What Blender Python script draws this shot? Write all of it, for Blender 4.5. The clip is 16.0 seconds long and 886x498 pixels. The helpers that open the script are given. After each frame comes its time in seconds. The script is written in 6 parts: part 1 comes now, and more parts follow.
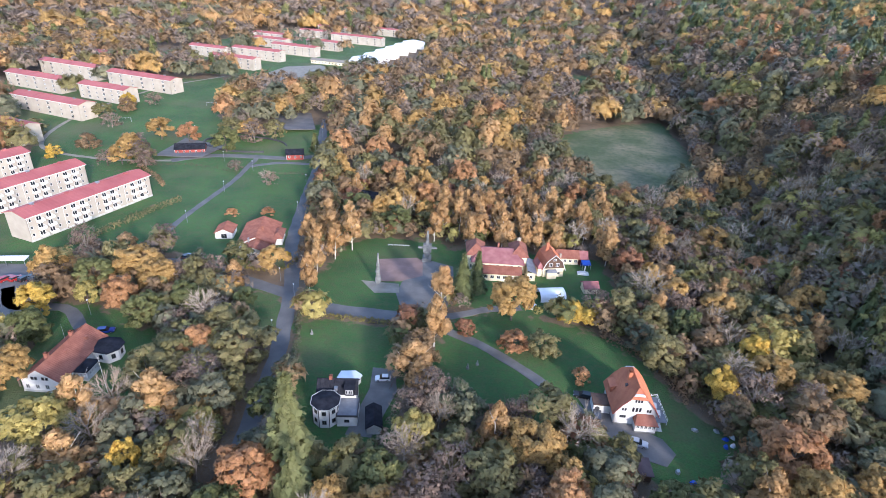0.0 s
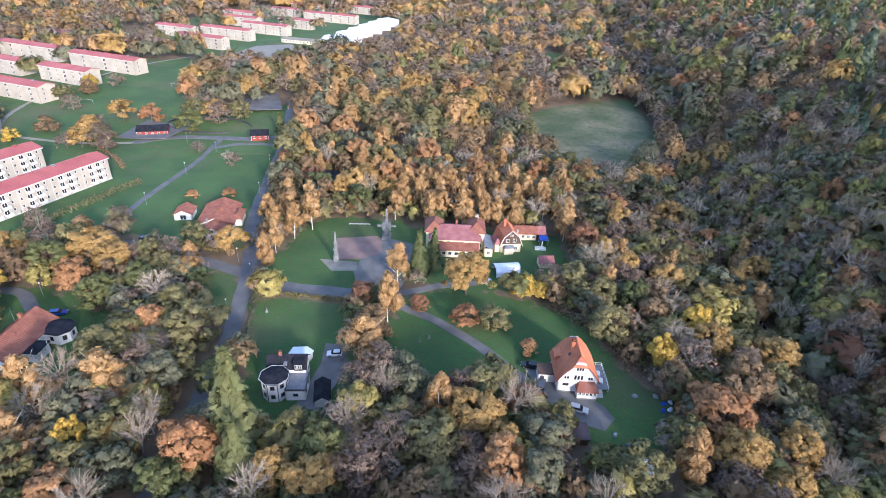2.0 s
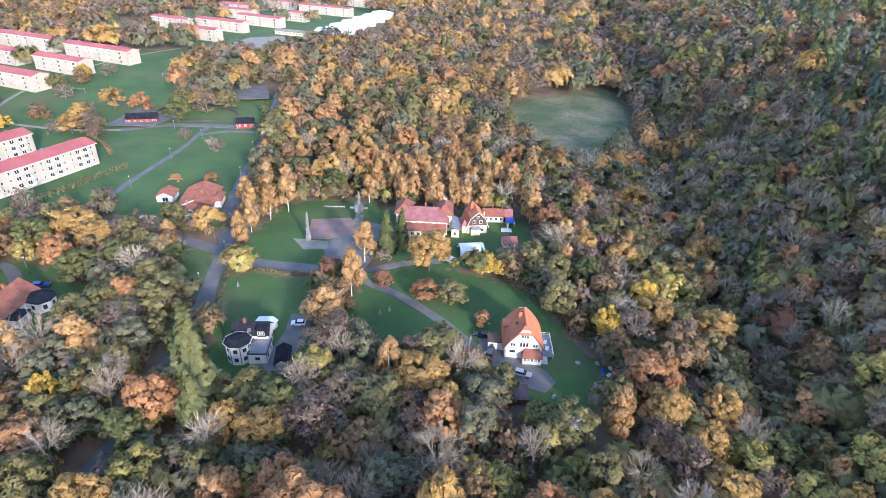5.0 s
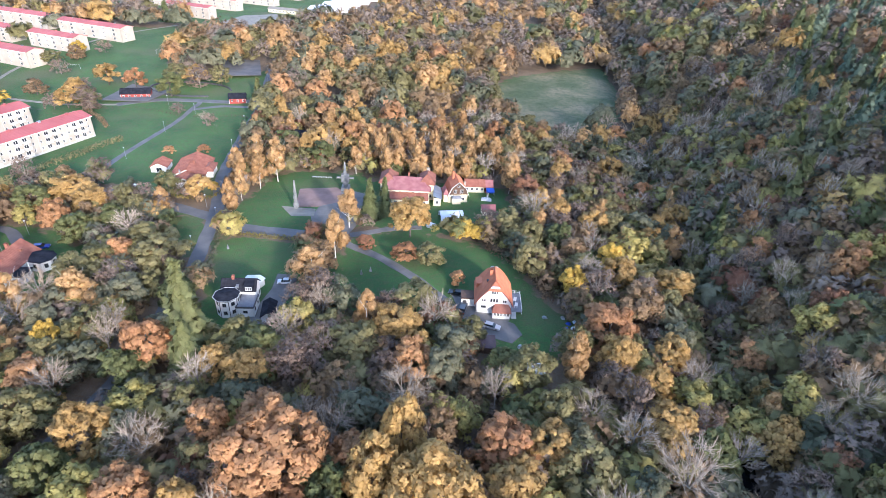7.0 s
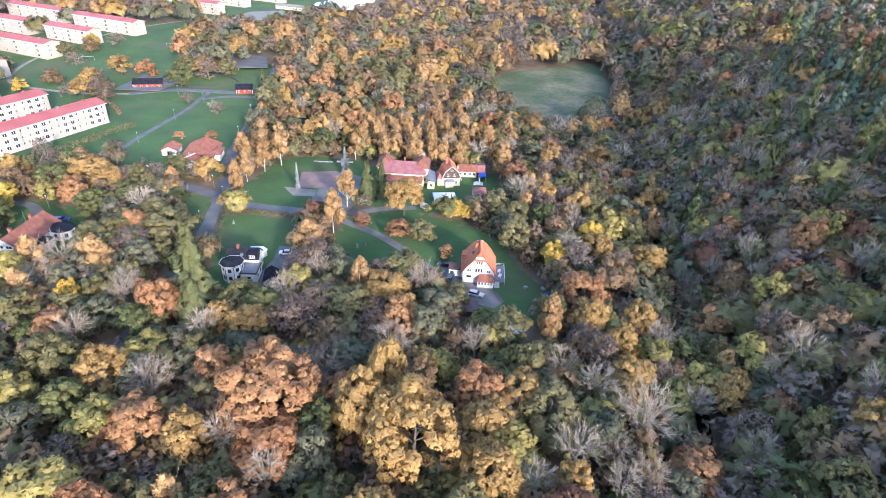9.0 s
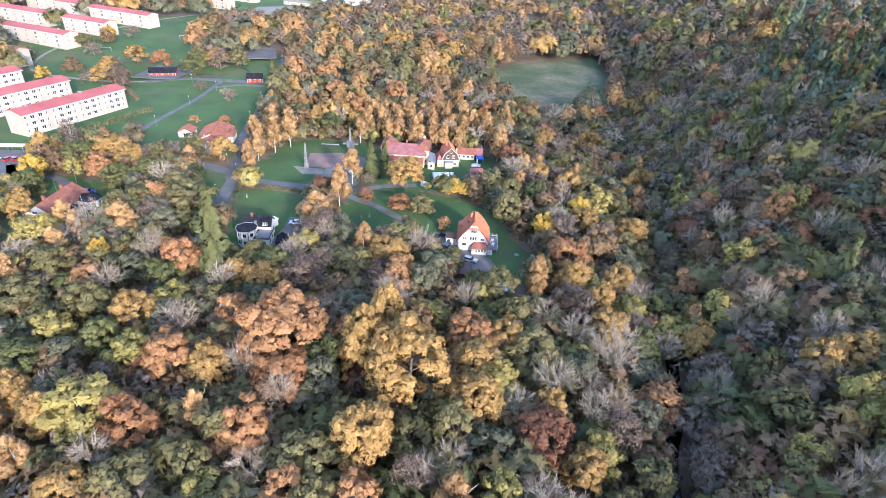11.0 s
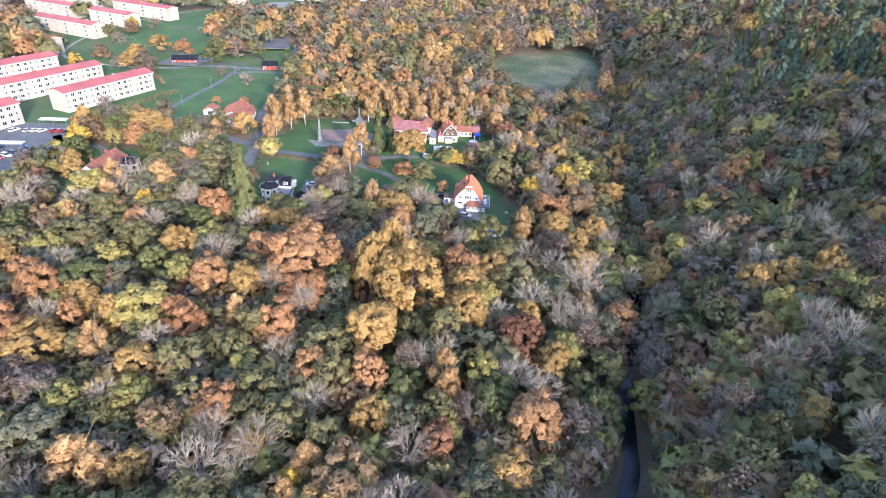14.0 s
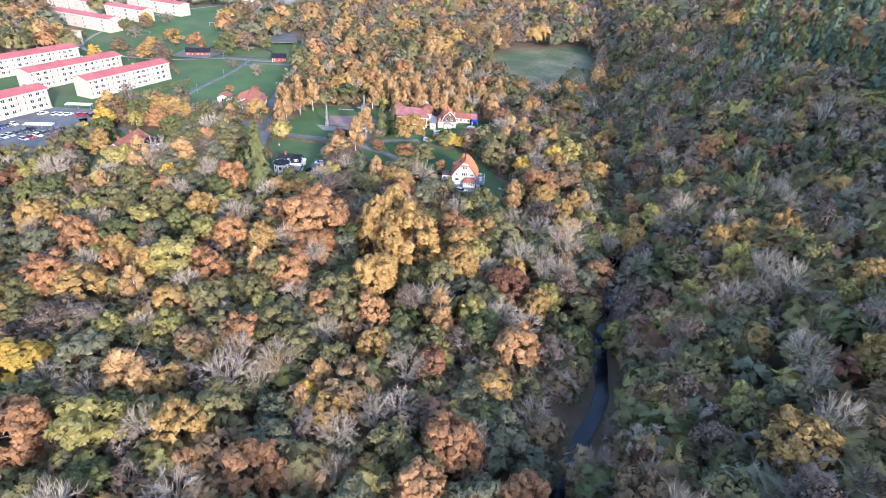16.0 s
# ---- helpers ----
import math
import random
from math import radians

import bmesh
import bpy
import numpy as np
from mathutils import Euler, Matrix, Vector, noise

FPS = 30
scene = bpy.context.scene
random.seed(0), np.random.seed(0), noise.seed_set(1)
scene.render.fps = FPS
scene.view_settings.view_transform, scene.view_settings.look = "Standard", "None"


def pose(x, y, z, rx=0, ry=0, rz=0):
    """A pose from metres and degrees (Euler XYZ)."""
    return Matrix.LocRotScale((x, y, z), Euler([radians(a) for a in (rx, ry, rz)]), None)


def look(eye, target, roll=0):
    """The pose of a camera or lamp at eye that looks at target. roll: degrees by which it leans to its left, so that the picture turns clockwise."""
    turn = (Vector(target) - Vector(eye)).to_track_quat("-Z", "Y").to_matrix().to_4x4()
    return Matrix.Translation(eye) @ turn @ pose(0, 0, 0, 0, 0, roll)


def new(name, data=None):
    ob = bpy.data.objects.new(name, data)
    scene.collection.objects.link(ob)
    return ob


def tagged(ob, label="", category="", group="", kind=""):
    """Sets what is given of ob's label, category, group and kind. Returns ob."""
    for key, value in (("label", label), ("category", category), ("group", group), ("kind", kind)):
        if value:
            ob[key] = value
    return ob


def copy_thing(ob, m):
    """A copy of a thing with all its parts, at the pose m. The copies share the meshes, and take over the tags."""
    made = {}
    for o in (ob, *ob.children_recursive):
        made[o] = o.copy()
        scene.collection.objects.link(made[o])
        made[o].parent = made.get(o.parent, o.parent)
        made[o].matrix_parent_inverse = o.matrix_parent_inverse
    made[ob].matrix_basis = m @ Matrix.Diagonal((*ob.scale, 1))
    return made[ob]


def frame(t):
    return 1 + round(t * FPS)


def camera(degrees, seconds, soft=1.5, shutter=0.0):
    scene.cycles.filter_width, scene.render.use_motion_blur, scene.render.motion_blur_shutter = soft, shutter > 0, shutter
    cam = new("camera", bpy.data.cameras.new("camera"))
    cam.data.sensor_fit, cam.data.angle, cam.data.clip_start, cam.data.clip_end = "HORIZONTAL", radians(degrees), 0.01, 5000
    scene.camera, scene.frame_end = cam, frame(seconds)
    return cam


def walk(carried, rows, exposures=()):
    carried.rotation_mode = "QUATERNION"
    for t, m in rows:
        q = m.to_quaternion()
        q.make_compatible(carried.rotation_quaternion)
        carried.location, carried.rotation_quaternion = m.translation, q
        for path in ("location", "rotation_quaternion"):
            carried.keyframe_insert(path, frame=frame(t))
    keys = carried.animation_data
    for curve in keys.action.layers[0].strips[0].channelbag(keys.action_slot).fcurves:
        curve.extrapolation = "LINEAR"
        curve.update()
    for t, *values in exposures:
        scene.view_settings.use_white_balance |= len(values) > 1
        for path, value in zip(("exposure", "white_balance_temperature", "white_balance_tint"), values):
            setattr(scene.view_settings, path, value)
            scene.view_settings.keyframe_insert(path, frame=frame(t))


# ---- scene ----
cam = camera(78.7, 16.0, soft=0.7)
METRES, EYE, TILT, LEAN, TURN = 122.0, 94.0, 0.0, 0.0, 4.7
ROWS = [
    (0.0, 0.0, 0.0, 0.0, 1.54, -26.83, -3.05),
    (0.5, 0.0224, -0.0008, 0.0002, 0.99, -27.4, -3.01),
    (1.0, 0.0431, -0.0049, 0.0014, 0.5, -28.13, -2.98),
    (1.5, 0.0629, -0.0114, 0.0022, 0.31, -28.72, -2.94),
    (2.0, 0.0814, -0.0195, 0.0028, -0.22, -28.76, -2.86),
    (2.5, 0.1, -0.0288, 0.0037, -0.27, -28.78, -2.83),
    (3.0, 0.1179, -0.0392, 0.0042, -0.12, -28.87, -2.85),
    (3.5, 0.1358, -0.0516, 0.005, 0.07, -28.94, -2.87),
    (4.0, 0.1527, -0.0663, 0.0049, 0.16, -28.99, -2.88),
    (6.5, 0.2264, -0.17, 0.0044, 0.07, -30.65, -3.02),
    (7.0, 0.2381, -0.1958, 0.0036, 0.08, -31.08, -3.06),
    (7.5, 0.2493, -0.2236, 0.0034, 0.2, -31.06, -3.1),
    (8.0, 0.2602, -0.2526, 0.0027, 0.43, -31.05, -3.14),
    (8.5, 0.2705, -0.2827, 0.0017, 0.63, -31.08, -3.19),
    (9.0, 0.2797, -0.314, 0.0002, 0.86, -31.11, -3.27),
    (11.5, 0.3039, -0.4915, -0.0119, 1.58, -31.15, -3.52),
    (12.0, 0.3078, -0.531, -0.0132, 1.68, -31.11, -3.55),
    (12.5, 0.312, -0.5708, -0.0144, 1.7, -31.13, -3.54),
    (13.0, 0.3162, -0.6109, -0.0161, 1.78, -31.12, -3.58),
    (13.5, 0.3202, -0.6514, -0.0176, 1.9, -31.08, -3.61),
    (14.0, 0.3251, -0.6918, -0.0192, 2.05, -31.09, -3.64),
    (14.5, 0.3298, -0.7324, -0.0212, 2.15, -31.11, -3.68),
    (15.0, 0.3352, -0.7739, -0.023, 2.29, -31.11, -3.71),
    (15.5, 0.3403, -0.8156, -0.0244, 2.36, -31.06, -3.73),
    (16.0, 0.3465, -0.8575, -0.026, 2.41, -31.03, -3.74),
]
walk(cam, [(t, pose(0, 0, EYE, TILT, LEAN, TURN) @ pose(METRES * x, METRES * y, METRES * z, 90 + pitch, roll, yaw)) for t, x, y, z, yaw, pitch, roll in ROWS], exposures=[(0.0, 1.68, 5560, 17), (4.0, 1.84, 5560, 17), (9.0, 2.03, 5560, 17), (16.0, 2.03, 5560, 17)])

# ---- world and sun ----
SUN_ELEV, SUN_AZ = 18.0, -58.0          # degrees; azimuth of the sun's bearing, counted from +x towards +y
world = bpy.data.worlds.new("sky")
scene.world = world
world.use_nodes = True
wn = world.node_tree.nodes
sky = wn.new("ShaderNodeTexSky")
sky.sky_type, sky.sun_disc = "NISHITA", False
sky.sun_elevation, sky.sun_rotation = radians(SUN_ELEV), radians(90.0 - SUN_AZ)
sky.air_density, sky.dust_density = 1.0, 1.2
world.node_tree.links.new(sky.outputs[0], wn["Background"].inputs[0])
wn["Background"].inputs[1].default_value = 0.15
sun_data = bpy.data.lights.new("sun", "SUN")
sun_data.energy, sun_data.angle, sun_data.color = 1.8, radians(5.0), (1.0, 0.88, 0.72)
sun = new("sun", sun_data)
ca, sa, ce, se = math.cos(radians(SUN_AZ)), math.sin(radians(SUN_AZ)), math.cos(radians(SUN_ELEV)), math.sin(radians(SUN_ELEV))
sun.matrix_world = look((300 * ca * ce, 300 * sa * ce, 300 * se), (0, 0, 0))


# ---- materials ----
def mat_base(name, rough=0.8, metal=0.0):
    m = bpy.data.materials.new(name)
    m.use_nodes = True
    nt = m.node_tree
    b = nt.nodes["Principled BSDF"]
    b.inputs["Roughness"].default_value, b.inputs["Metallic"].default_value = rough, metal
    return m, nt, b


def node(nt, kind, **values):
    n = nt.nodes.new(kind)
    for k, v in values.items():
        n.inputs[k.replace("_", " ")].default_value = v
    return n


def mixed(nt, fac, a, b, how="MIX"):
    """A colour mix node; fac, a and b are sockets or plain values."""
    n = nt.nodes.new("ShaderNodeMix")
    n.data_type, n.blend_type = "RGBA", how
    for slot, v in ((n.inputs[0], fac), (n.inputs[6], a), (n.inputs[7], b)):
        if isinstance(v, bpy.types.NodeSocket):
            nt.links.new(v, slot)
        elif isinstance(v, tuple):
            slot.default_value = (*v[:3], 1.0)
        else:
            slot.default_value = v
    return n.outputs[2]


def ramp(nt, src, lo, hi, a=0.0, b=1.0):
    n = nt.nodes.new("ShaderNodeMapRange")
    nt.links.new(src, n.inputs[0])
    n.inputs[1].default_value, n.inputs[2].default_value = lo, hi
    n.inputs[3].default_value, n.inputs[4].default_value = a, b
    return n.outputs[0]


def noisy(nt, scale, detail=4.0, coord="Object", stretch=None):
    tc = nt.nodes.new("ShaderNodeTexCoord")
    out = tc.outputs[coord]
    if coord == "World":
        out = nt.nodes.new("ShaderNodeNewGeometry").outputs["Position"]
    if stretch:
        mp = nt.nodes.new("ShaderNodeMapping")
        mp.inputs["Scale"].default_value = stretch
        nt.links.new(out, mp.inputs[0])
        out = mp.outputs[0]
    n = node(nt, "ShaderNodeTexNoise", Scale=scale, Detail=detail)
    nt.links.new(out, n.inputs["Vector"])
    return n.outputs[0]


def world_noise(nt, scale, detail=4.0):
    n = node(nt, "ShaderNodeTexNoise", Scale=scale, Detail=detail)
    g = nt.nodes.new("ShaderNodeNewGeometry")
    nt.links.new(g.outputs["Position"], n.inputs["Vector"])
    return n.outputs[0]


def bump(nt, b, height, strength, dist):
    n = node(nt, "ShaderNodeBump", Strength=strength, Distance=dist)
    nt.links.new(height, n.inputs["Height"])
    nt.links.new(n.outputs[0], b.inputs["Normal"])


def surface(name, dark, light, scale=1.0, fine=8.0, rough=0.8, metal=0.0, relief=0.02):
    """A worn surface: blotches at one scale, grain at another, and fine relief."""
    m, nt, b = mat_base(name, rough, metal)
    big = ramp(nt, world_noise(nt, scale, 5), 0.32, 0.68)
    small = world_noise(nt, fine, 3)
    c = mixed(nt, big, dark, light)
    c = mixed(nt, ramp(nt, small, 0.3, 0.7, 0.0, 0.35), c, dark, "MIX")
    nt.links.new(c, b.inputs["Base Color"])
    bump(nt, b, small, 0.4, relief)
    return m


def foliage(name, a, b_col, gloss=0.65, passes=0.3, holes=0.57):
    """Leaves: hue from tree to tree, lightness from clump to clump, some light passing through, gaps between the leaves of a spray."""
    m, nt, b = mat_base(name, gloss)
    a, b_col = (tuple(0.88 * c + 0.12 * (0.3 * q[0] + 0.6 * q[1] + 0.1 * q[2]) for c in q) for q in (a, b_col))
    info = nt.nodes.new("ShaderNodeObjectInfo")
    att = nt.nodes.new("ShaderNodeAttribute")
    att.attribute_name = "tint"
    add = nt.nodes.new("ShaderNodeMath")
    add.operation = "ADD"
    nt.links.new(info.outputs["Random"], add.inputs[0])
    nt.links.new(att.outputs["Fac"], add.inputs[1])
    frac = nt.nodes.new("ShaderNodeMath")
    frac.operation = "FRACT"
    nt.links.new(add.outputs[0], frac.inputs[0])
    c = mixed(nt, frac.outputs[0], a, b_col)
    geo = nt.nodes.new("ShaderNodeNewGeometry")
    isl = ramp(nt, geo.outputs["Random Per Island"], 0.0, 1.0, 0.78, 1.2)
    patch = ramp(nt, world_noise(nt, 0.45, 3), 0.3, 0.7, 0.75, 1.2)
    mul = nt.nodes.new("ShaderNodeMath")
    mul.operation = "MULTIPLY"
    nt.links.new(isl, mul.inputs[0])
    nt.links.new(patch, mul.inputs[1])
    vs = nt.nodes.new("ShaderNodeHueSaturation")
    nt.links.new(c, vs.inputs["Color"])
    nt.links.new(mul.outputs[0], vs.inputs["Value"])
    nt.links.new(vs.outputs[0], b.inputs["Base Color"])
    b.inputs["Specular IOR Level"].default_value = 0.25
    tr = nt.nodes.new("ShaderNodeBsdfTranslucent")
    nt.links.new(vs.outputs[0], tr.inputs[0])
    ms = nt.nodes.new("ShaderNodeMixShader")
    ms.inputs[0].default_value = passes
    nt.links.new(b.outputs[0], ms.inputs[1])
    nt.links.new(tr.outputs[0], ms.inputs[2])
    if holes:
        # a spray is full in its middle and frays into single leaves towards its rim
        rim = nt.nodes.new("ShaderNodeAttribute")
        rim.attribute_name = "spray"
        xyz = nt.nodes.new("ShaderNodeSeparateXYZ")
        nt.links.new(rim.outputs["Vector"], xyz.inputs[0])
        least = xyz.outputs[0]
        for other in (xyz.outputs[1], xyz.outputs[2]):
            mn = nt.nodes.new("ShaderNodeMath")
            mn.operation = "MINIMUM"
            nt.links.new(least, mn.inputs[0])
            nt.links.new(other, mn.inputs[1])
            least = mn.outputs[0]
        gap = nt.nodes.new("ShaderNodeMath")
        gap.operation = "GREATER_THAN"
        nt.links.new(world_noise(nt, 3.9, 1.5), gap.inputs[0])
        nt.links.new(ramp(nt, least, 0.0, 0.27, holes - 0.20, holes + 0.12), gap.inputs[1])
        clear = nt.nodes.new("ShaderNodeBsdfTransparent")
        cut = nt.nodes.new("ShaderNodeMixShader")
        nt.links.new(gap.outputs[0], cut.inputs[0])
        nt.links.new(ms.outputs[0], cut.inputs[1])
        nt.links.new(clear.outputs[0], cut.inputs[2])
        ms = cut
    nt.links.new(ms.outputs[0], nt.nodes["Material Output"].inputs[0])
    return m


LEAF = {
    "oak": foliage("oak_leaves", (0.39, 0.185, 0.07), (0.50, 0.265, 0.10)),
    "gold": foliage("golden_leaves", (0.40, 0.245, 0.065), (0.52, 0.315, 0.08)),
    "yellow": foliage("yellow_leaves", (0.55, 0.36, 0.03), (0.68, 0.44, 0.04)),
    "yellowgreen": foliage("yellow_green_leaves", (0.28, 0.25, 0.06), (0.44, 0.35, 0.08)),
    "green": foliage("green_leaves", (0.115, 0.13, 0.04), (0.19, 0.19, 0.055)),
    "olive": foliage("olive_leaves", (0.165, 0.15, 0.05), (0.26, 0.22, 0.08)),
    "grey": foliage("grey_green_leaves", (0.135, 0.14, 0.075), (0.21, 0.20, 0.11)),
    "brown": foliage("brown_leaves", (0.235, 0.148, 0.072), (0.34, 0.215, 0.095)),
    "russet": foliage("russet_leaves", (0.23, 0.10, 0.05), (0.36, 0.17, 0.08)),
    "birch": foliage("birch_leaves", (0.42, 0.24, 0.085), (0.53, 0.32, 0.12)),
    "spruce": foliage("spruce_needles", (0.10, 0.12, 0.035), (0.19, 0.19, 0.058), passes=0.15),
    "pine": foliage("pine_needles", (0.08, 0.12, 0.075), (0.15, 0.19, 0.11), passes=0.1),
    "bare": foliage("bare_twigs", (0.34, 0.265, 0.19), (0.47, 0.385, 0.29), passes=0.0, holes=0),
    "twig": foliage("brown_twigs", (0.18, 0.122, 0.088), (0.27, 0.185, 0.13), passes=0.2, holes=0.47),
    "thin": foliage("far_twigs", (0.19, 0.138, 0.098), (0.285, 0.21, 0.15), passes=0.15, holes=0.5),
    "hedge": foliage("hedge_leaves", (0.10, 0.12, 0.03), (0.30, 0.22, 0.04)),
}
BARK = surface("bark", (0.07, 0.055, 0.045), (0.17, 0.14, 0.11), 1.5, 9.0, 0.9)
PALE_BARK = surface("pale_bark", (0.16, 0.135, 0.11), (0.34, 0.30, 0.25), 1.5, 9.0, 0.9)
BIRCH_BARK = surface("birch_bark", (0.35, 0.32, 0.28), (0.72, 0.69, 0.63), 1.2, 5.0, 0.8)
ASPHALT = surface("worn_asphalt", (0.10, 0.10, 0.105), (0.17, 0.165, 0.16), 0.15, 3.0, 0.85)
GRAVEL = surface("grey_gravel", (0.115, 0.11, 0.105), (0.20, 0.19, 0.18), 0.2, 4.0, 0.95)
CLAY = surface("red_clay_gravel", (0.20, 0.13, 0.11), (0.30, 0.20, 0.17), 0.2, 4.0, 0.95)
SAND = surface("pale_sand", (0.19, 0.175, 0.14), (0.30, 0.275, 0.23), 0.3, 4.0, 0.95)
WHITE = surface("white_painted_wood", (0.56, 0.56, 0.55), (0.72, 0.72, 0.71), 0.5, 6.0, 0.6)
PLASTER = surface("white_plaster", (0.60, 0.59, 0.57), (0.74, 0.73, 0.70), 0.25, 5.0, 0.85)
CREAM = surface("cream_render", (0.36, 0.32, 0.265), (0.47, 0.425, 0.355), 0.2, 4.0, 0.85)
YELLOWISH = surface("pale_yellow_wood", (0.62, 0.54, 0.36), (0.74, 0.66, 0.48), 0.4, 5.0, 0.8)
STONE = surface("grey_stone", (0.12, 0.125, 0.12), (0.27, 0.27, 0.26), 0.8, 6.0, 0.9)
CONCRETE = surface("pale_concrete", (0.40, 0.39, 0.37), (0.55, 0.54, 0.51), 0.5, 6.0, 0.9)
TRIM = surface("dark_trim", (0.035, 0.035, 0.04), (0.06, 0.06, 0.065), 0.8, 6.0, 0.6)
DARKROOF = surface("dark_slate_roof", (0.014, 0.015, 0.02), (0.035, 0.036, 0.045), 0.6, 5.0, 0.85)
DARKROOF.node_tree.nodes["Principled BSDF"].inputs["Specular IOR Level"].default_value = 0.08
FELT = surface("grey_roofing_felt", (0.14, 0.15, 0.17), (0.24, 0.25, 0.27), 0.5, 5.0, 0.9)
BROWNWOOD = surface("dark_brown_boards", (0.07, 0.04, 0.028), (0.14, 0.08, 0.05), 0.6, 6.0, 0.8)
REDWOOD = surface("falu_red_boards", (0.20, 0.035, 0.025), (0.33, 0.06, 0.045), 0.5, 6.0, 0.8)
TILE = surface("orange_clay_tile", (0.38, 0.12, 0.06), (0.52, 0.19, 0.09), 0.5, 4.0, 0.8, relief=0.04)
OLDTILE = surface("weathered_clay_tile", (0.20, 0.07, 0.045), (0.32, 0.13, 0.085), 0.5, 3.0, 0.85, relief=0.04)
REDMETAL = surface("red_sheet_roof", (0.32, 0.085, 0.08), (0.42, 0.13, 0.12), 0.12, 2.0, 0.7)
PINKROOF = surface("faded_red_sheet", (0.25, 0.09, 0.09), (0.36, 0.16, 0.15), 0.5, 2.0, 0.8)
BLUE = surface("blue_tarpaulin", (0.02, 0.06, 0.35), (0.03, 0.10, 0.50), 0.6, 4.0, 0.5)
TARP = surface("white_tarpaulin", (0.66, 0.68, 0.72), (0.80, 0.82, 0.85), 0.5, 3.0, 0.45)
STEEL = surface("galvanised_steel", (0.32, 0.33, 0.34), (0.48, 0.49, 0.50), 0.6, 5.0, 0.45, 0.8)
GLASS, _nt, _b = mat_base("window_glass", 0.08)
_b.inputs["Base Color"].default_value = (0.025, 0.03, 0.036, 1)
_b.inputs["Specular IOR Level"].default_value = 0.6
RUBBER, _nt, _b = mat_base("black_rubber", 0.9)
_b.inputs["Base Color"].default_value = (0.02, 0.02, 0.02, 1)
WATER, _nt, _b = mat_base("creek_water", 0.2)
_b.inputs["Base Color"].default_value = (0.006, 0.008, 0.011, 1)
bump(_nt, _b, world_noise(_nt, 1.4, 4), 0.35, 0.05)


def paint(name, rgb):
    m, nt, b = mat_base(name, 0.28)
    b.inputs["Base Color"].default_value = (*rgb, 1)
    b.inputs["Coat Weight"].default_value = 0.6
    return m


PAINT = {"white": paint("white_car_paint", (0.72, 0.73, 0.74)), "silver": paint("silver_car_paint", (0.42, 0.43, 0.45)), "black": paint("black_car_paint", (0.012, 0.013, 0.016)),
         "blue": paint("blue_car_paint", (0.02, 0.06, 0.32)), "red": paint("red_car_paint", (0.35, 0.02, 0.02)), "grey": paint("dark_grey_car_paint", (0.07, 0.075, 0.085))}


# ---- mesh tools ----
class Shape:
    """Vertices and faces of one mesh."""

    def __init__(self):
        self.v, self.f = [], []

    def poly(self, *pts):
        i = len(self.v)
        self.v += [tuple(p) for p in pts]
        self.f.append(tuple(range(i, i + len(pts))))
        return self

    def box(self, x0, y0, z0, x1, y1, z1):
        i = len(self.v)
        self.v += [(x, y, z) for z in (z0, z1) for x, y in ((x0, y0), (x1, y0), (x1, y1), (x0, y1))]
        self.f += [tuple(i + k for k in q) for q in ((3, 2, 1, 0), (4, 5, 6, 7), (0, 1, 5, 4), (1, 2, 6, 5), (2, 3, 7, 6), (3, 0, 4, 7))]
        return self

    def prism(self, pts, z0, z1, top=None):
        """An upright prism over the outline pts (counter-clockwise); top: another outline for the upper end."""
        i, n = len(self.v), len(pts)
        self.v += [(x, y, z0) for x, y in pts] + [(x, y, z1) for x, y in (top or pts)]
        self.f += [tuple(range(i + n - 1, i - 1, -1)), tuple(range(i + n, i + 2 * n))]
        self.f += [(i + k, i + (k + 1) % n, i + n + (k + 1) % n, i + n + k) for k in range(n)]
        return self

    def slab(self, pts, thick):
        """A plate: the outline pts in space, and the same outline thick below it."""
        i, n = len(self.v), len(pts)
        self.v += [tuple(p) for p in pts] + [(p[0], p[1], p[2] - thick) for p in pts]
        self.f += [tuple(range(i, i + n)), tuple(range(i + 2 * n - 1, i + n - 1, -1))]
        self.f += [(i + k, i + n + k, i + n + (k + 1) % n, i + (k + 1) % n) for k in range(n)]
        return self

    def tube(self, a, b, r0, r1, n=5):
        a, b = Vector(a), Vector(b)
        d = (b - a).normalized()
        u = d.orthogonal().normalized()
        w = d.cross(u)
        i = len(self.v)
        for p, r in ((a, r0), (b, r1)):
            self.v += [tuple(p + r * (math.cos(2 * math.pi * k / n) * u + math.sin(2 * math.pi * k / n) * w)) for k in range(n)]
        self.f += [(i + k, i + (k + 1) % n, i + n + (k + 1) % n, i + n + k) for k in range(n)]
        self.f.append(tuple(range(i + n, i + 2 * n)))
        return self

    def mesh(self, name, mat):
        me = bpy.data.meshes.new(name)
        me.from_pydata(self.v, [], self.f)
        me.materials.append(mat)
        me.update()
        return me


def part(name, shape, mat, parent, label="", at=None):
    """Links a shape (or a finished mesh) as one mesh object under a thing or a part."""
    me = shape if isinstance(shape, bpy.types.Mesh) else shape.mesh(name, mat)
    ob = new(name, me)
    ob.parent = parent
    if at is not None:
        ob.matrix_basis = at
    return tagged(ob, label)


def thing(name, m, label, category, group="", kind=""):
    ob = new(name)
    ob.empty_display_size = 0.5
    ob.matrix_basis = m
    return tagged(ob, label, category, group, kind)


def solid(name, shape, mat, label, category, group="", kind="", at=None):
    ob = new(name, shape if isinstance(shape, bpy.types.Mesh) else shape.mesh(name, mat))
    if at is not None:
        ob.matrix_basis = at
    return tagged(ob, label, category, group, kind)


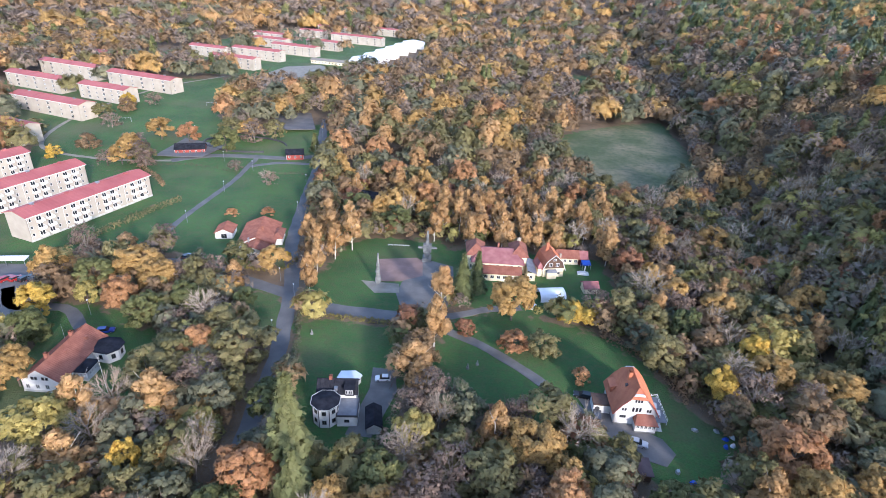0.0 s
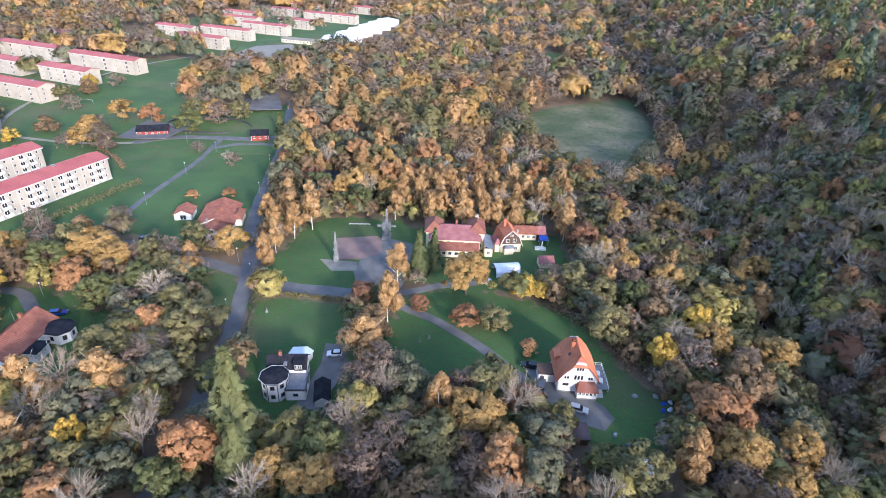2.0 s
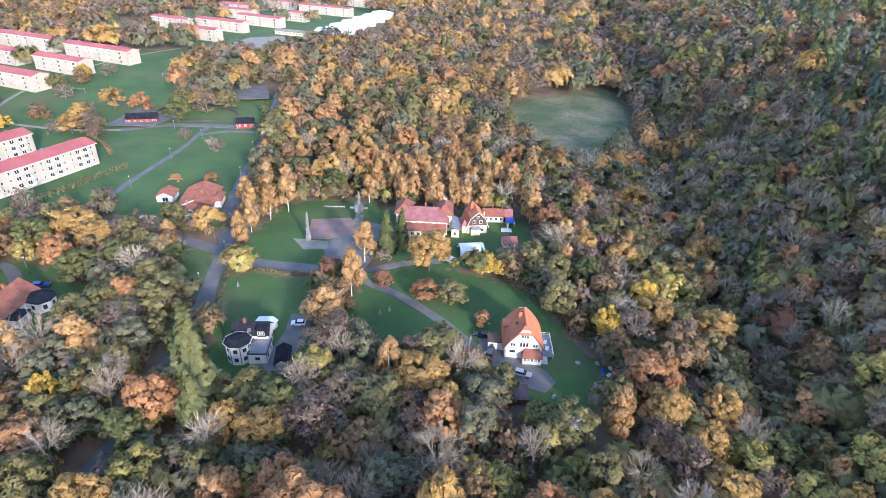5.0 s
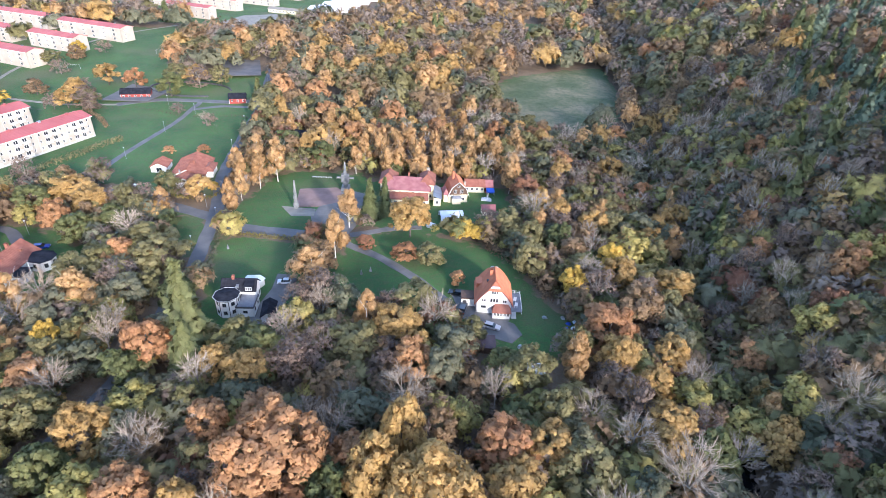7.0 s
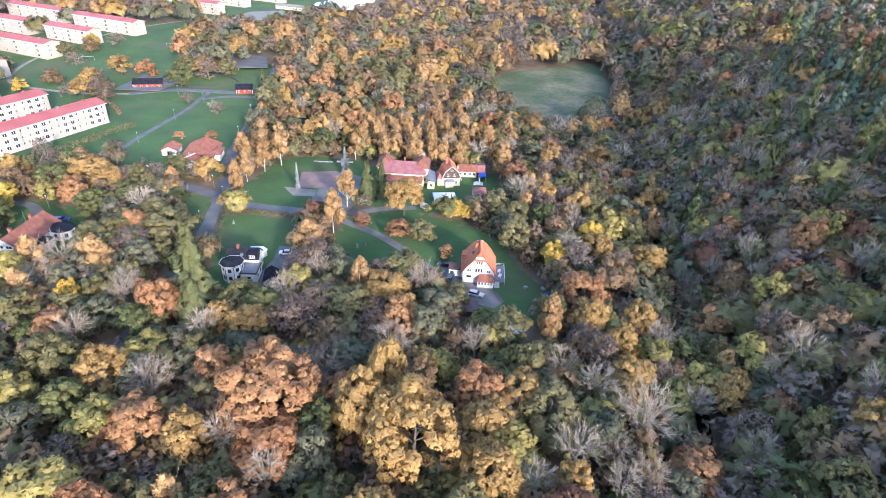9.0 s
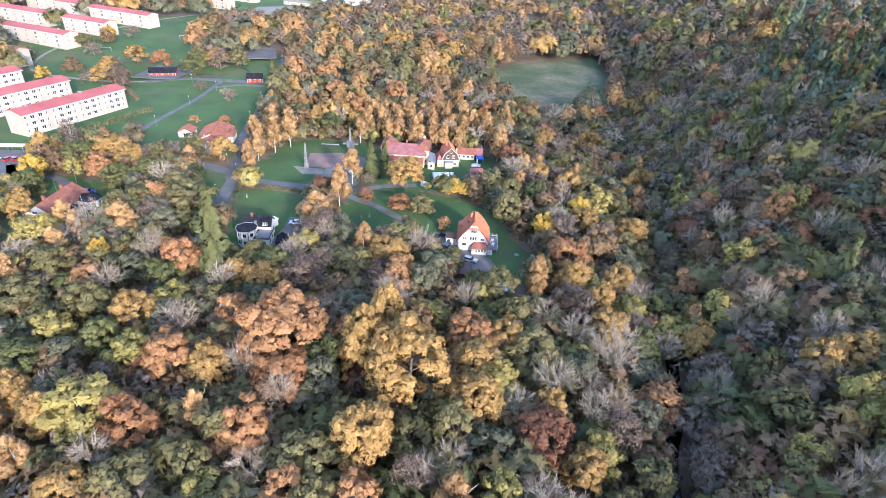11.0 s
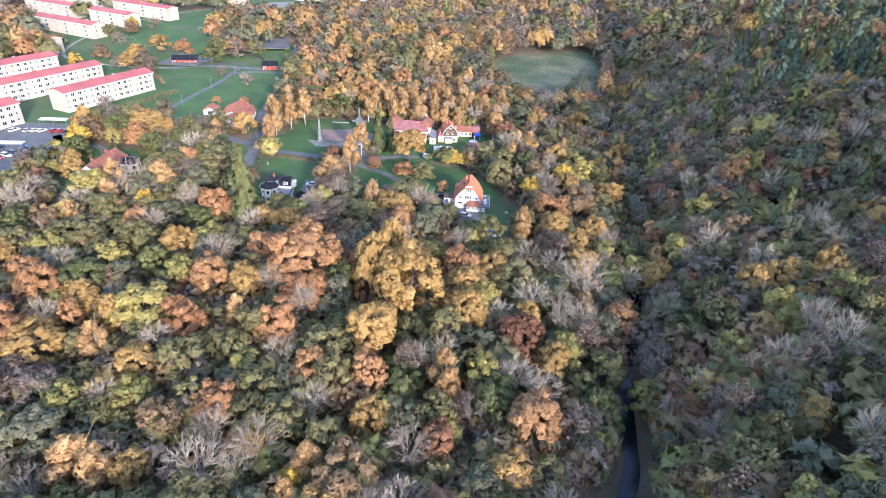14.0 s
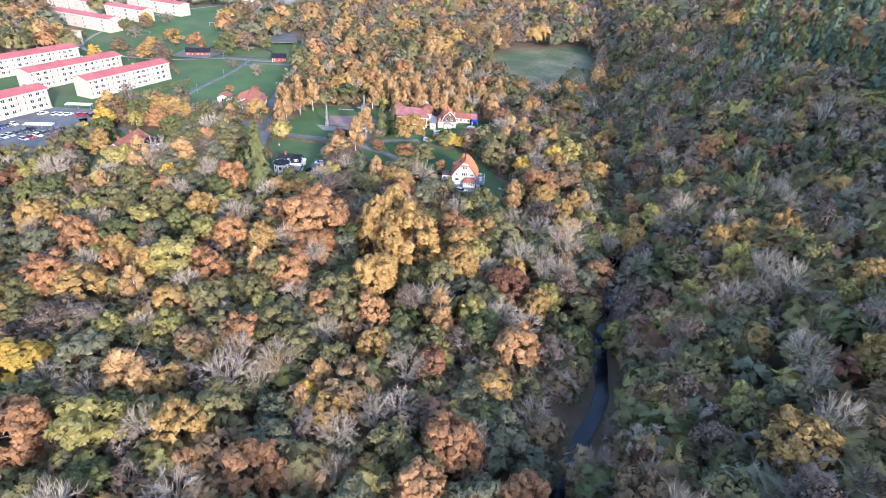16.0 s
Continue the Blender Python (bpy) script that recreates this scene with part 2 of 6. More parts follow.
# ---- the lie of the land ----
CREEK = [(36, -210), (58, -80), (71, -31), (82, -7), (84, 6), (87, 28), (93, 47), (101, 97), (103, 138), (104, 175), (112, 230), (124, 300), (132, 420), (150, 600), (190, 900), (240, 1400)]


def ss(a, b, x):
    t = np.clip((x - a) / (b - a), 0.0, 1.0)
    return t * t * (3 - 2 * t)


def creek_x(y):
    return np.interp(y, [p[1] for p in CREEK], [p[0] for p in CREEK])


def land(x, y):
    """Height of the ground: a flat village floor, a creek at the foot of a steep wooded hill, gentle rise to a far ridge."""
    x, y = np.asarray(x, float), np.asarray(y, float)
    d = x - creek_x(y)
    steep = 0.42 + 0.26 * ss(20, 190, y) - 0.12 * ss(300, 600, y)
    dd = np.maximum(d - 5, 0)
    hill = 62 * (1 - np.exp(-dd * steep / 62)) + 26 * ss(120, 700, d)
    ditch = -3.6 * np.exp(-(d / 9.0) ** 2)
    rise = 6.5 * ss(225, 420, y)
    ridge = 150 * ss(800, 2600, y) + 60 * ss(450, 1500, -x) + 60 * ss(900, 2200, x)
    lumps = 1.2 * np.sin(x * 0.021 + 1.3) * np.sin(y * 0.027) * ss(10, 60, d)
    # unseen hill added behind, south-east towards the low sun, to shade the slope
    along, across = 0.53 * (x - 30) - 0.85 * (y + 20), 0.85 * x + 0.53 * y
    shade_hill = 80 * ss(120, 240, along) * ss(125, 190, across) + 30 * ss(150, 290, along)
    return hill + ditch + rise + ridge + lumps + shade_hill


def land1(x, y):
    return float(land(x, y))


def inside(poly, x, y):
    x, y = np.asarray(x, float), np.asarray(y, float)
    c = np.zeros(np.broadcast(x, y).shape, bool)
    for (x0, y0), (x1, y1) in zip(poly, poly[1:] + poly[:1]):
        if y0 != y1:
            c ^= ((y0 > y) != (y1 > y)) & (x < (x1 - x0) * (y - y0) / (y1 - y0) + x0)
    return c


def edge_distance(line, x, y, closed=True):
    x, y = np.asarray(x, float), np.asarray(y, float)
    best = np.full(np.broadcast(x, y).shape, 1e9)
    for (x0, y0), (x1, y1) in zip(line, line[1:] + (line[:1] if closed else [])):
        dx, dy = x1 - x0, y1 - y0
        t = np.clip(((x - x0) * dx + (y - y0) * dy) / max(dx * dx + dy * dy, 1e-9), 0, 1)
        best = np.minimum(best, np.hypot(x - x0 - t * dx, y - y0 - t * dy))
    return best


PARK = [(-121, 166), (-150, 212), (-178, 236), (-240, 246), (-262, 315), (-255, 405), (-239, 460), (-192, 388), (-181, 338), (-150, 305), (-112, 340), (-100, 330), (-84, 237), (-74, 200), (-68, 158), (-95, 156)]
GREEN = [(-57, 146), (-52, 180), (-44, 190), (-15, 192), (-8, 170), (-8, 150), (-18, 137), (-55, 139)]
YARD = [(-14, 150), (-12, 187), (44, 190), (48, 160), (34, 148), (8, 144)]
GARDEN = [(-54, 131), (-24, 131), (-18, 116), (-17, 100), (-16, 86), (-25, 77), (-40, 80), (-43, 100)]
WEST_LAWN = [(-152, 158), (-140, 212), (-119, 172), (-124, 156)]
EAST_LAWN = [(-8, 141), (10, 146), (42, 138), (54, 112), (66, 98), (62, 88), (48, 82), (30, 93), (22, 97), (2, 99), (-12, 104), (-10, 128)]
WEST_PLOT = [(-118, 80), (-90, 73), (-77, 90), (-80, 111), (-104, 124), (-126, 126), (-132, 114), (-116, 106)]
MEADOW = [(31, 320), (50, 362), (80, 388), (121, 412), (124, 340), (110, 290), (84, 256), (62, 258), (50, 284)]
GLADE = [(58, 472), (62, 577), (84, 622), (102, 592), (80, 490)]
PITCH_EDGE = [(-226, 404), (-228, 520), (-185, 612), (-134, 592), (-128, 480), (-152, 436), (-180, 404)]
PITCH = [(-207, 414), (-212, 470), (-208, 533), (-182, 556), (-140, 526), (-138, 487), (-160, 446)]
ESTATE = [(-250, 66), (-126, 72), (-127, 112), (-136, 128), (-134, 148), (-148, 160), (-140, 212), (-178, 236), (-240, 246), (-275, 190)]
SLIP = [(-80, 149), (-62, 142), (-54, 126), (-58, 114), (-65, 122), (-72, 136)]
CLEAR = [PARK, GREEN, YARD, GARDEN, EAST_LAWN, WEST_PLOT, MEADOW, GLADE, PITCH_EDGE, ESTATE, SLIP, WEST_LAWN]

ROAD_S = [(-60, 143), (-57, 131), (-52, 110), (-50, 93), (-48, 80), (-47, 60), (-50, 40)]
ROAD_N = [(-60, 143), (-65, 158), (-73, 180), (-84, 231), (-92, 273), (-105, 321), (-112, 352)]
ROAD_W = [(-60, 143), (-76, 148), (-87, 152), (-102, 156), (-120, 152), (-136, 147)]
ROAD_E = [(-60, 143), (-50, 138), (-38, 137), (-25, 137), (-16, 137)]
TRACK = [(-18, 138), (-8, 132), (2, 127), (15, 117), (24, 108), (31, 101), (37, 97), (44, 94)]
SPUR = [(-10, 139), (-2, 143), (3, 146), (14, 149)]
PATH = [(-120, 160), (-123, 190), (-123, 235), (-125, 257), (-128, 272), (-150, 268), (-166, 256)]
PATH_B = [(-125, 257), (-112, 266), (-96, 268)]
PATH_C = [(-166, 256), (-200, 250), (-243, 262), (-262, 318), (-256, 400), (-236, 460)]
DRIVE = [(-104, 108), (-113, 117), (-122, 123), (-136, 121), (-146, 130)]
WAYS = [(ROAD_S, 5.0), (ROAD_N, 5.0), (ROAD_W, 5.0), (ROAD_E, 5.0), (TRACK, 4.0), (SPUR, 3.0), (PATH, 2.6), (PATH_B, 3.0), (PATH_C, 2.4), (DRIVE, 3.5)]


def axis(lo, f0, f1, hi, step):
    """Coordinates that are fine between f0 and f1 and grow coarser towards lo and hi."""
    mid = list(np.arange(f0, f1 + 0.1, step))
    up, down, s = [f1], [f0], step
    while up[-1] < hi or down[-1] > lo:
        s *= 1.18
        up.append(min(up[-1] + s, hi))
        down.append(max(down[-1] - s, lo))
    return np.array(sorted(set(np.round(down[1:] + mid + up[1:], 3))))


gx, gy = axis(-4500, -290, 200, 4500, 4.0), axis(-4000, -80, 430, 4800, 4.0)
GX, GY = np.meshgrid(gx, gy)
GZ = land(GX, GY)
nx, ny = len(gx), len(gy)
idx = np.arange(nx * ny).reshape(ny, nx)
quads = np.stack([idx[:-1, :-1], idx[:-1, 1:], idx[1:, 1:], idx[1:, :-1]], -1).reshape(-1, 4)
ground_me = bpy.data.meshes.new("ground")
ground_me.from_pydata(np.stack([GX.ravel(), GY.ravel(), GZ.ravel()], 1).tolist(), [], quads.tolist())
cover = np.zeros(nx * ny)
for poly_ in CLEAR + [[(-370, 262), (-212, 262), (-212, 440), (-370, 440)], [(-360, 470), (-190, 470), (-100, 780), (-140, 890), (-360, 890)]]:
    sd = np.where(inside(poly_, GX.ravel(), GY.ravel()), 1, -1) * edge_distance(poly_, GX.ravel(), GY.ravel())
    cover = np.maximum(cover, np.clip(0.5 + sd / 7.0, 0, 1))
ground_me.attributes.new("grass", "FLOAT", "POINT").data.foreach_set("value", cover)
sd = np.where(inside(MEADOW, GX.ravel(), GY.ravel()), 1, -1) * edge_distance(MEADOW, GX.ravel(), GY.ravel())
ground_me.attributes.new("dry", "FLOAT", "POINT").data.foreach_set("value", np.clip(0.4 + sd / 12.0, 0, 1))
gm, nt, gb = mat_base("grass_and_leaf_litter", 0.95)
att = nt.nodes.new("ShaderNodeAttribute")
att.attribute_name = "grass"
litter = mixed(nt, ramp(nt, world_noise(nt, 0.12, 6), 0.35, 0.65), (0.10, 0.075, 0.05), (0.20, 0.145, 0.095))
litter = mixed(nt, ramp(nt, world_noise(nt, 1.8, 4), 0.45, 0.7), litter, (0.17, 0.11, 0.055))
turf = mixed(nt, ramp(nt, world_noise(nt, 0.05, 6), 0.35, 0.65), (0.034, 0.10, 0.024), (0.068, 0.155, 0.034))
turf = mixed(nt, ramp(nt, world_noise(nt, 0.5, 6), 0.42, 0.72, 0.0, 0.75), turf, (0.085, 0.095, 0.035))
turf = mixed(nt, ramp(nt, world_noise(nt, 0.022, 5), 0.52, 0.66, 0.0, 0.7), turf, (0.13, 0.12, 0.06))
turf = mixed(nt, ramp(nt, world_noise(nt, 4.0, 3), 0.55, 0.75, 0.0, 0.5), turf, (0.16, 0.10, 0.04))
dry = nt.nodes.new("ShaderNodeAttribute")
dry.attribute_name = "dry"
straw = mixed(nt, ramp(nt, world_noise(nt, 0.03, 6), 0.4, 0.6), (0.085, 0.11, 0.045), (0.25, 0.21, 0.125))
straw = mixed(nt, ramp(nt, world_noise(nt, 0.35, 6), 0.42, 0.7, 0.0, 0.6), straw, (0.045, 0.07, 0.028))
turf = mixed(nt, dry.outputs["Fac"], turf, straw)
turf = mixed(nt, ramp(nt, world_noise(nt, 1.6, 4), 0.35, 0.65, 0.0, 0.35), turf, (0.024, 0.06, 0.016))
mask_n = nt.nodes.new("ShaderNodeMath")
mask_n.operation = "ADD"
nt.links.new(att.outputs["Fac"], mask_n.inputs[0])
nt.links.new(ramp(nt, world_noise(nt, 0.25, 5), 0.3, 0.7, -0.35, 0.35), mask_n.inputs[1])
nt.links.new(mixed(nt, ramp(nt, mask_n.outputs[0], 0.4, 0.6), litter, turf), gb.inputs["Base Color"])
bump(nt, gb, world_noise(nt, 2.2, 5), 0.9, 0.3)
ground_me.materials.append(gm)
ground_me.shade_smooth()
ground = tagged(new("ground", ground_me), "mown grass and brown leaf litter over rolling ground", "ground", kind="structure")


def smooth_line(line, step=3.0):
    """A line through the points, rounded and evenly stepped."""
    pts = [Vector((*p, 0)) for p in line]
    out = []
    for i in range(len(pts) - 1):
        p0, p1, p2, p3 = pts[max(i - 1, 0)], pts[i], pts[i + 1], pts[min(i + 2, len(pts) - 1)]
        n = max(2, int((p2 - p1).length / step))
        for k in range(n):
            t = k / n
            out.append(0.5 * (2 * p1 + (p2 - p0) * t + (2 * p0 - 5 * p1 + 4 * p2 - p3) * t * t + (3 * p1 - p0 - 3 * p2 + p3) * t ** 3))
    return out + [pts[-1]]


def ribbon(name, line, width, mat, label, category, lift, thick=0.25, z=None):
    s, pts = Shape(), smooth_line(line)
    rows = []
    for i, p in enumerate(pts):
        d = (pts[min(i + 1, len(pts) - 1)] - pts[max(i - 1, 0)]).normalized()
        nrm = Vector((-d.y, d.x, 0)) * width * (0.5 + 0.035 * math.sin(i * 1.7))
        a, b = p + nrm, p - nrm
        rows.append([(q.x, q.y, (land1(q.x, q.y) if z is None else z) + lift) for q in (a, p, b)])
    for r0, r1 in zip(rows, rows[1:]):
        s.slab([r0[0], r0[1], r1[1], r1[0]], thick)
        s.slab([r0[1], r0[2], r1[2], r1[1]], thick)
    return solid(name, s, mat, label, category, kind="structure")


ribbon("road", ROAD_S, 4.6, ASPHALT, "narrow grey asphalt road between the trees", "road", 0.10)
ribbon("road", ROAD_N, 5.0, ASPHALT, "straight grey asphalt road beside the lawns", "road", 0.105)
ribbon("road", ROAD_W, 5.0, ASPHALT, "grey asphalt lane past the villa", "road", 0.11)
ribbon("road", ROAD_E, 5.5, ASPHALT, "grey asphalt lane to the gravel yard", "road", 0.115)
ribbon("road", TRACK, 3.2, GRAVEL, "grey gravel track over the lawn", "road", 0.12)
ribbon("road", SPUR, 3.0, GRAVEL, "pale gravel spur to the large house", "road", 0.125)
ribbon("path", PATH, 2.6, ASPHALT, "grey park path across mown grass", "path", 0.10)
ribbon("path", PATH_B, 3.0, ASPHALT, "grey park path beside the red barn", "path", 0.105)
ribbon("path", PATH_C, 2.4, SAND, "pale gravel path round the playing field", "path", 0.11)
ribbon("path", DRIVE, 3.5, ASPHALT, "curved asphalt drive to the white house", "path", 0.10)
ribbon("water", CREEK[:10], 3.2, WATER, "dark narrow creek at the hill's foot", "water", 0.0, 0.1, z=-2.9)


def pad(name, pts, mat, label, category, lift=0.09):
    z = max(land1(x, y) for x, y in pts)
    return solid(name, Shape().slab([(x, y, z + lift) for x, y in pts], 0.4), mat, label, category, kind="structure")


pad("pavement", [(-22, 137), (-11, 138), (-8, 152), (-10, 172), (-22, 176), (-26, 160), (-27, 150)], GRAVEL, "grey gravel parking yard", "yard", 0.14)
pad("pavement", [(-38, 172), (-24, 176), (-21.5, 174), (-20, 163), (-27, 158), (-35, 156.5)], CLAY, "red clay play court with a pale edge", "court", 0.18)
pad("pavement", [(-40, 156), (-34, 149), (-26, 150.5), (-27, 156)], SAND, "worn patch of pale sand", "sand patch", 0.16)
pad("pavement", [(30, 103), (27, 111), (32, 112), (34.5, 104.5), (46, 98.2), (48, 94), (45, 90), (38, 92)], GRAVEL, "grey gravel forecourt", "yard", 0.13)
pad("pavement", [(-27, 88), (-21, 88), (-18, 104), (-20, 112), (-26, 112), (-25, 104)], GRAVEL, "dark gravel drive beside the house", "yard", 0.12)
pad("pavement", [(-170, 141), (-144, 146), (-134, 148), (-132, 136), (-136, 84), (-185, 80)], ASPHALT, "asphalt car park of the apartment blocks", "car park", 0.10)
pad("pavement", PITCH, SAND, "pale gravel football pitch", "pitch", 0.15)
pad("pavement", [(-150, 356), (-126, 362), (-110, 322), (-132, 314)], ASPHALT, "grey asphalt ball court", "court", 0.15)
pad("pavement", [(-176, 258), (-152, 262), (-150, 284), (-178, 292)], ASPHALT, "grey asphalt playground yard", "yard", 0.15)

# ---- trees ----
def unit(v):
    return v / np.maximum(np.linalg.norm(v, axis=1), 1e-6)[:, None]


def leaf_sprays(rng, centres, normals, size, droop=0.0):
    """A three-cornered spray of leaves at each centre, facing roughly along its normal: corners, and the soft way that each faces."""
    n = len(centres)
    out = unit(normals)
    nrm = unit(out + rng.normal(0, 0.45, (n, 3)))
    t = unit(np.cross(nrm, rng.normal(0, 1, (n, 3))))
    b = np.cross(nrm, t)
    s = size * 1.36 * rng.uniform(0.55, 1.35, (n, 1))
    jig = lambda: rng.uniform(0.5, 0.8, (n, 1)) * s
    v = np.stack([centres + t * jig(), centres - t * jig() * 0.5 + b * jig() * 0.9, centres - t * jig() * 0.5 - b * jig() * 0.9], 1)
    v[:, :, 2] -= droop * rng.uniform(0, 1, (n, 3))
    face = np.cross(v[:, 1] - v[:, 0], v[:, 2] - v[:, 0])
    back = np.sum(face * out, 1) < 0
    v[back] = v[back][:, ::-1]
    face[back] *= -1
    soft = unit(out * 0.75 + unit(face) * 0.45)
    return v.reshape(-1, 3), np.repeat(soft, 3, 0)


def spray_mesh(name, v, soft, mats, which=None, tints=None):
    """Loose sprays as one mesh, shaded by the way that they face in the crown."""
    n = len(v) // 3
    me = bpy.data.meshes.new(name)
    me.vertices.add(3 * n)
    me.vertices.foreach_set("co", v.ravel())
    me.loops.add(3 * n)
    me.loops.foreach_set("vertex_index", np.arange(3 * n, dtype=np.int32))
    me.polygons.add(n)
    me.polygons.foreach_set("loop_start", np.arange(0, 3 * n, 3, dtype=np.int32))
    for m in mats:
        me.materials.append(m)
    if which is not None:
        me.polygons.foreach_set("material_index", which.astype(np.int32))
    me.attributes.new("spray", "FLOAT_VECTOR", "POINT").data.foreach_set("vector", np.tile(np.eye(3), (n, 1)).ravel())
    if tints is not None:
        me.attributes.new("tint", "FLOAT", "POINT").data.foreach_set("value", tints)
    me.update(calc_edges=True)
    me.shade_smooth()
    me.attributes.new("custom_normal", "FLOAT_VECTOR", "POINT").data.foreach_set("vector", soft.ravel())
    return me


def lobed_points(rng, n, lobes, low=-0.45):
    """Points on the outside of a crown made of round lobes (x, y, z, r), with the outward way at each."""
    lobes = np.array(lobes)
    k = rng.choice(len(lobes), n * 3, p=lobes[:, 3] ** 2 / np.sum(lobes[:, 3] ** 2))
    d = rng.normal(0, 1, (n * 3, 3))
    d /= np.linalg.norm(d, axis=1)[:, None]
    keep = d[:, 2] > low
    k, d = k[keep], d[keep]
    p = lobes[k, :3] + d * lobes[k, 3:4] * rng.uniform(0.72, 1.04, (len(k), 1)) * np.array([1, 1, 0.85])
    deep = np.zeros(len(p), bool)
    for lb in lobes:
        deep |= np.linalg.norm((p - lb[:3]) / np.array([1, 1, 0.85]), axis=1) < lb[3] * 0.68
    p, d = p[~deep], d[~deep]
    return p[:n], d[:n]


def round_crown(seed, n, size, h=14.0, r=5.5):
    """Broad crown: a dozen lobes heaped round a leaning middle."""
    rng = np.random.default_rng(seed)
    lobes = [(0, 0, h * 0.58, r * 0.80)]
    for k in range(19):
        a, u = rng.uniform(0, 2 * math.pi), rng.uniform(0.0, 1.0)
        z = h * (0.22 + 0.64 * u)
        q = r * (0.74 - 0.46 * u ** 2) * rng.uniform(0.8, 1.05)
        lobes.append((q * math.cos(a), q * math.sin(a), z, r * rng.uniform(0.24, 0.40)))
    # small tufts all over the big lobes, so that the crown is knobbly
    tp, td = lobed_points(rng, min(150, max(50, n // 26)), lobes)
    tufts = np.concatenate([tp, rng.uniform(0.10, 0.19, (len(tp), 1)) * r], 1)
    p, d = lobed_points(rng, n, tufts, -0.55)
    m = rng.choice(len(tp), n // 8)
    p, d = np.concatenate([p, tp[m] * np.array([0.9, 0.9, 0.97])]), np.concatenate([d, td[m]])
    return leaf_sprays(rng, p, d + 0.6 * unit(p - np.array([0, 0, h * 0.55])) + np.array([0, 0, 0.2]), size)


def tall_crown(seed, n, size, h=14.0, r=5.5):
    """Birch: tall, thin-topped, with hanging tufts."""
    rng = np.random.default_rng(seed)
    lobes = []
    for k in range(20):
        u = rng.uniform(0, 1)
        a = rng.uniform(0, 2 * math.pi)
        q = r * 0.62 * (1.05 - u) ** 0.6 * rng.uniform(0.4, 1.1)
        lobes.append((q * math.cos(a), q * math.sin(a), h * (0.30 + 0.63 * u), r * (0.38 - 0.2 * u) * rng.uniform(0.7, 1.15)))
    p, d = lobed_points(rng, n, lobes, -0.8)
    return leaf_sprays(rng, p, d, size, droop=size * 0.7)


def airy_crown(seed, n, size, h=14.0, r=5.5):
    """Open crown of many small loose tufts, with gaps."""
    rng = np.random.default_rng(seed)
    lobes = []
    for k in range(42):
        a, u = rng.uniform(0, 2 * math.pi), rng.uniform(0, 1)
        z = h * (0.20 + 0.72 * u)
        q = r * math.sqrt(max(0.05, 1 - (u * 1.25 - 0.35) ** 2)) * rng.uniform(0.4, 0.98)
        lobes.append((q * math.cos(a), q * math.sin(a), z, r * rng.uniform(0.17, 0.29)))
    p, d = lobed_points(rng, n, lobes, -0.7)
    return leaf_sprays(rng, p, d + 0.6 * unit(p - np.array([0, 0, h * 0.5])) + np.array([0, 0, 0.2]), size)


def limbs(seed, h=14.0, r=5.5, base=0.30, count=7, up=0.55):
    """Tapered trunk and its limbs."""
    rng = random.Random(seed)
    s = Shape()
    lean = Vector((rng.uniform(-0.5, 0.5), rng.uniform(-0.5, 0.5), 0))
    p0, p1, p2 = Vector((0, 0, -0.6)), Vector((0, 0, h * 0.33)) + lean * 0.5, Vector((0, 0, h * 0.8)) + lean
    s.tube(p0, p1, base, base * 0.7, 6)
    s.tube(p1, p2, base * 0.7, base * 0.15, 5)
    for k in range(count):
        a, u = 2 * math.pi * (k + rng.random() * 0.7) / count, rng.uniform(0.25, 0.75)
        st = p0.lerp(p2, u)
        q = r * rng.uniform(0.6, 0.85) * (1.1 - 0.5 * u)
        en = st + Vector((q * math.cos(a), q * math.sin(a), q * up * rng.uniform(0.7, 1.4)))
        s.tube(st, en, base * 0.4, base * 0.08, 4)
    return s


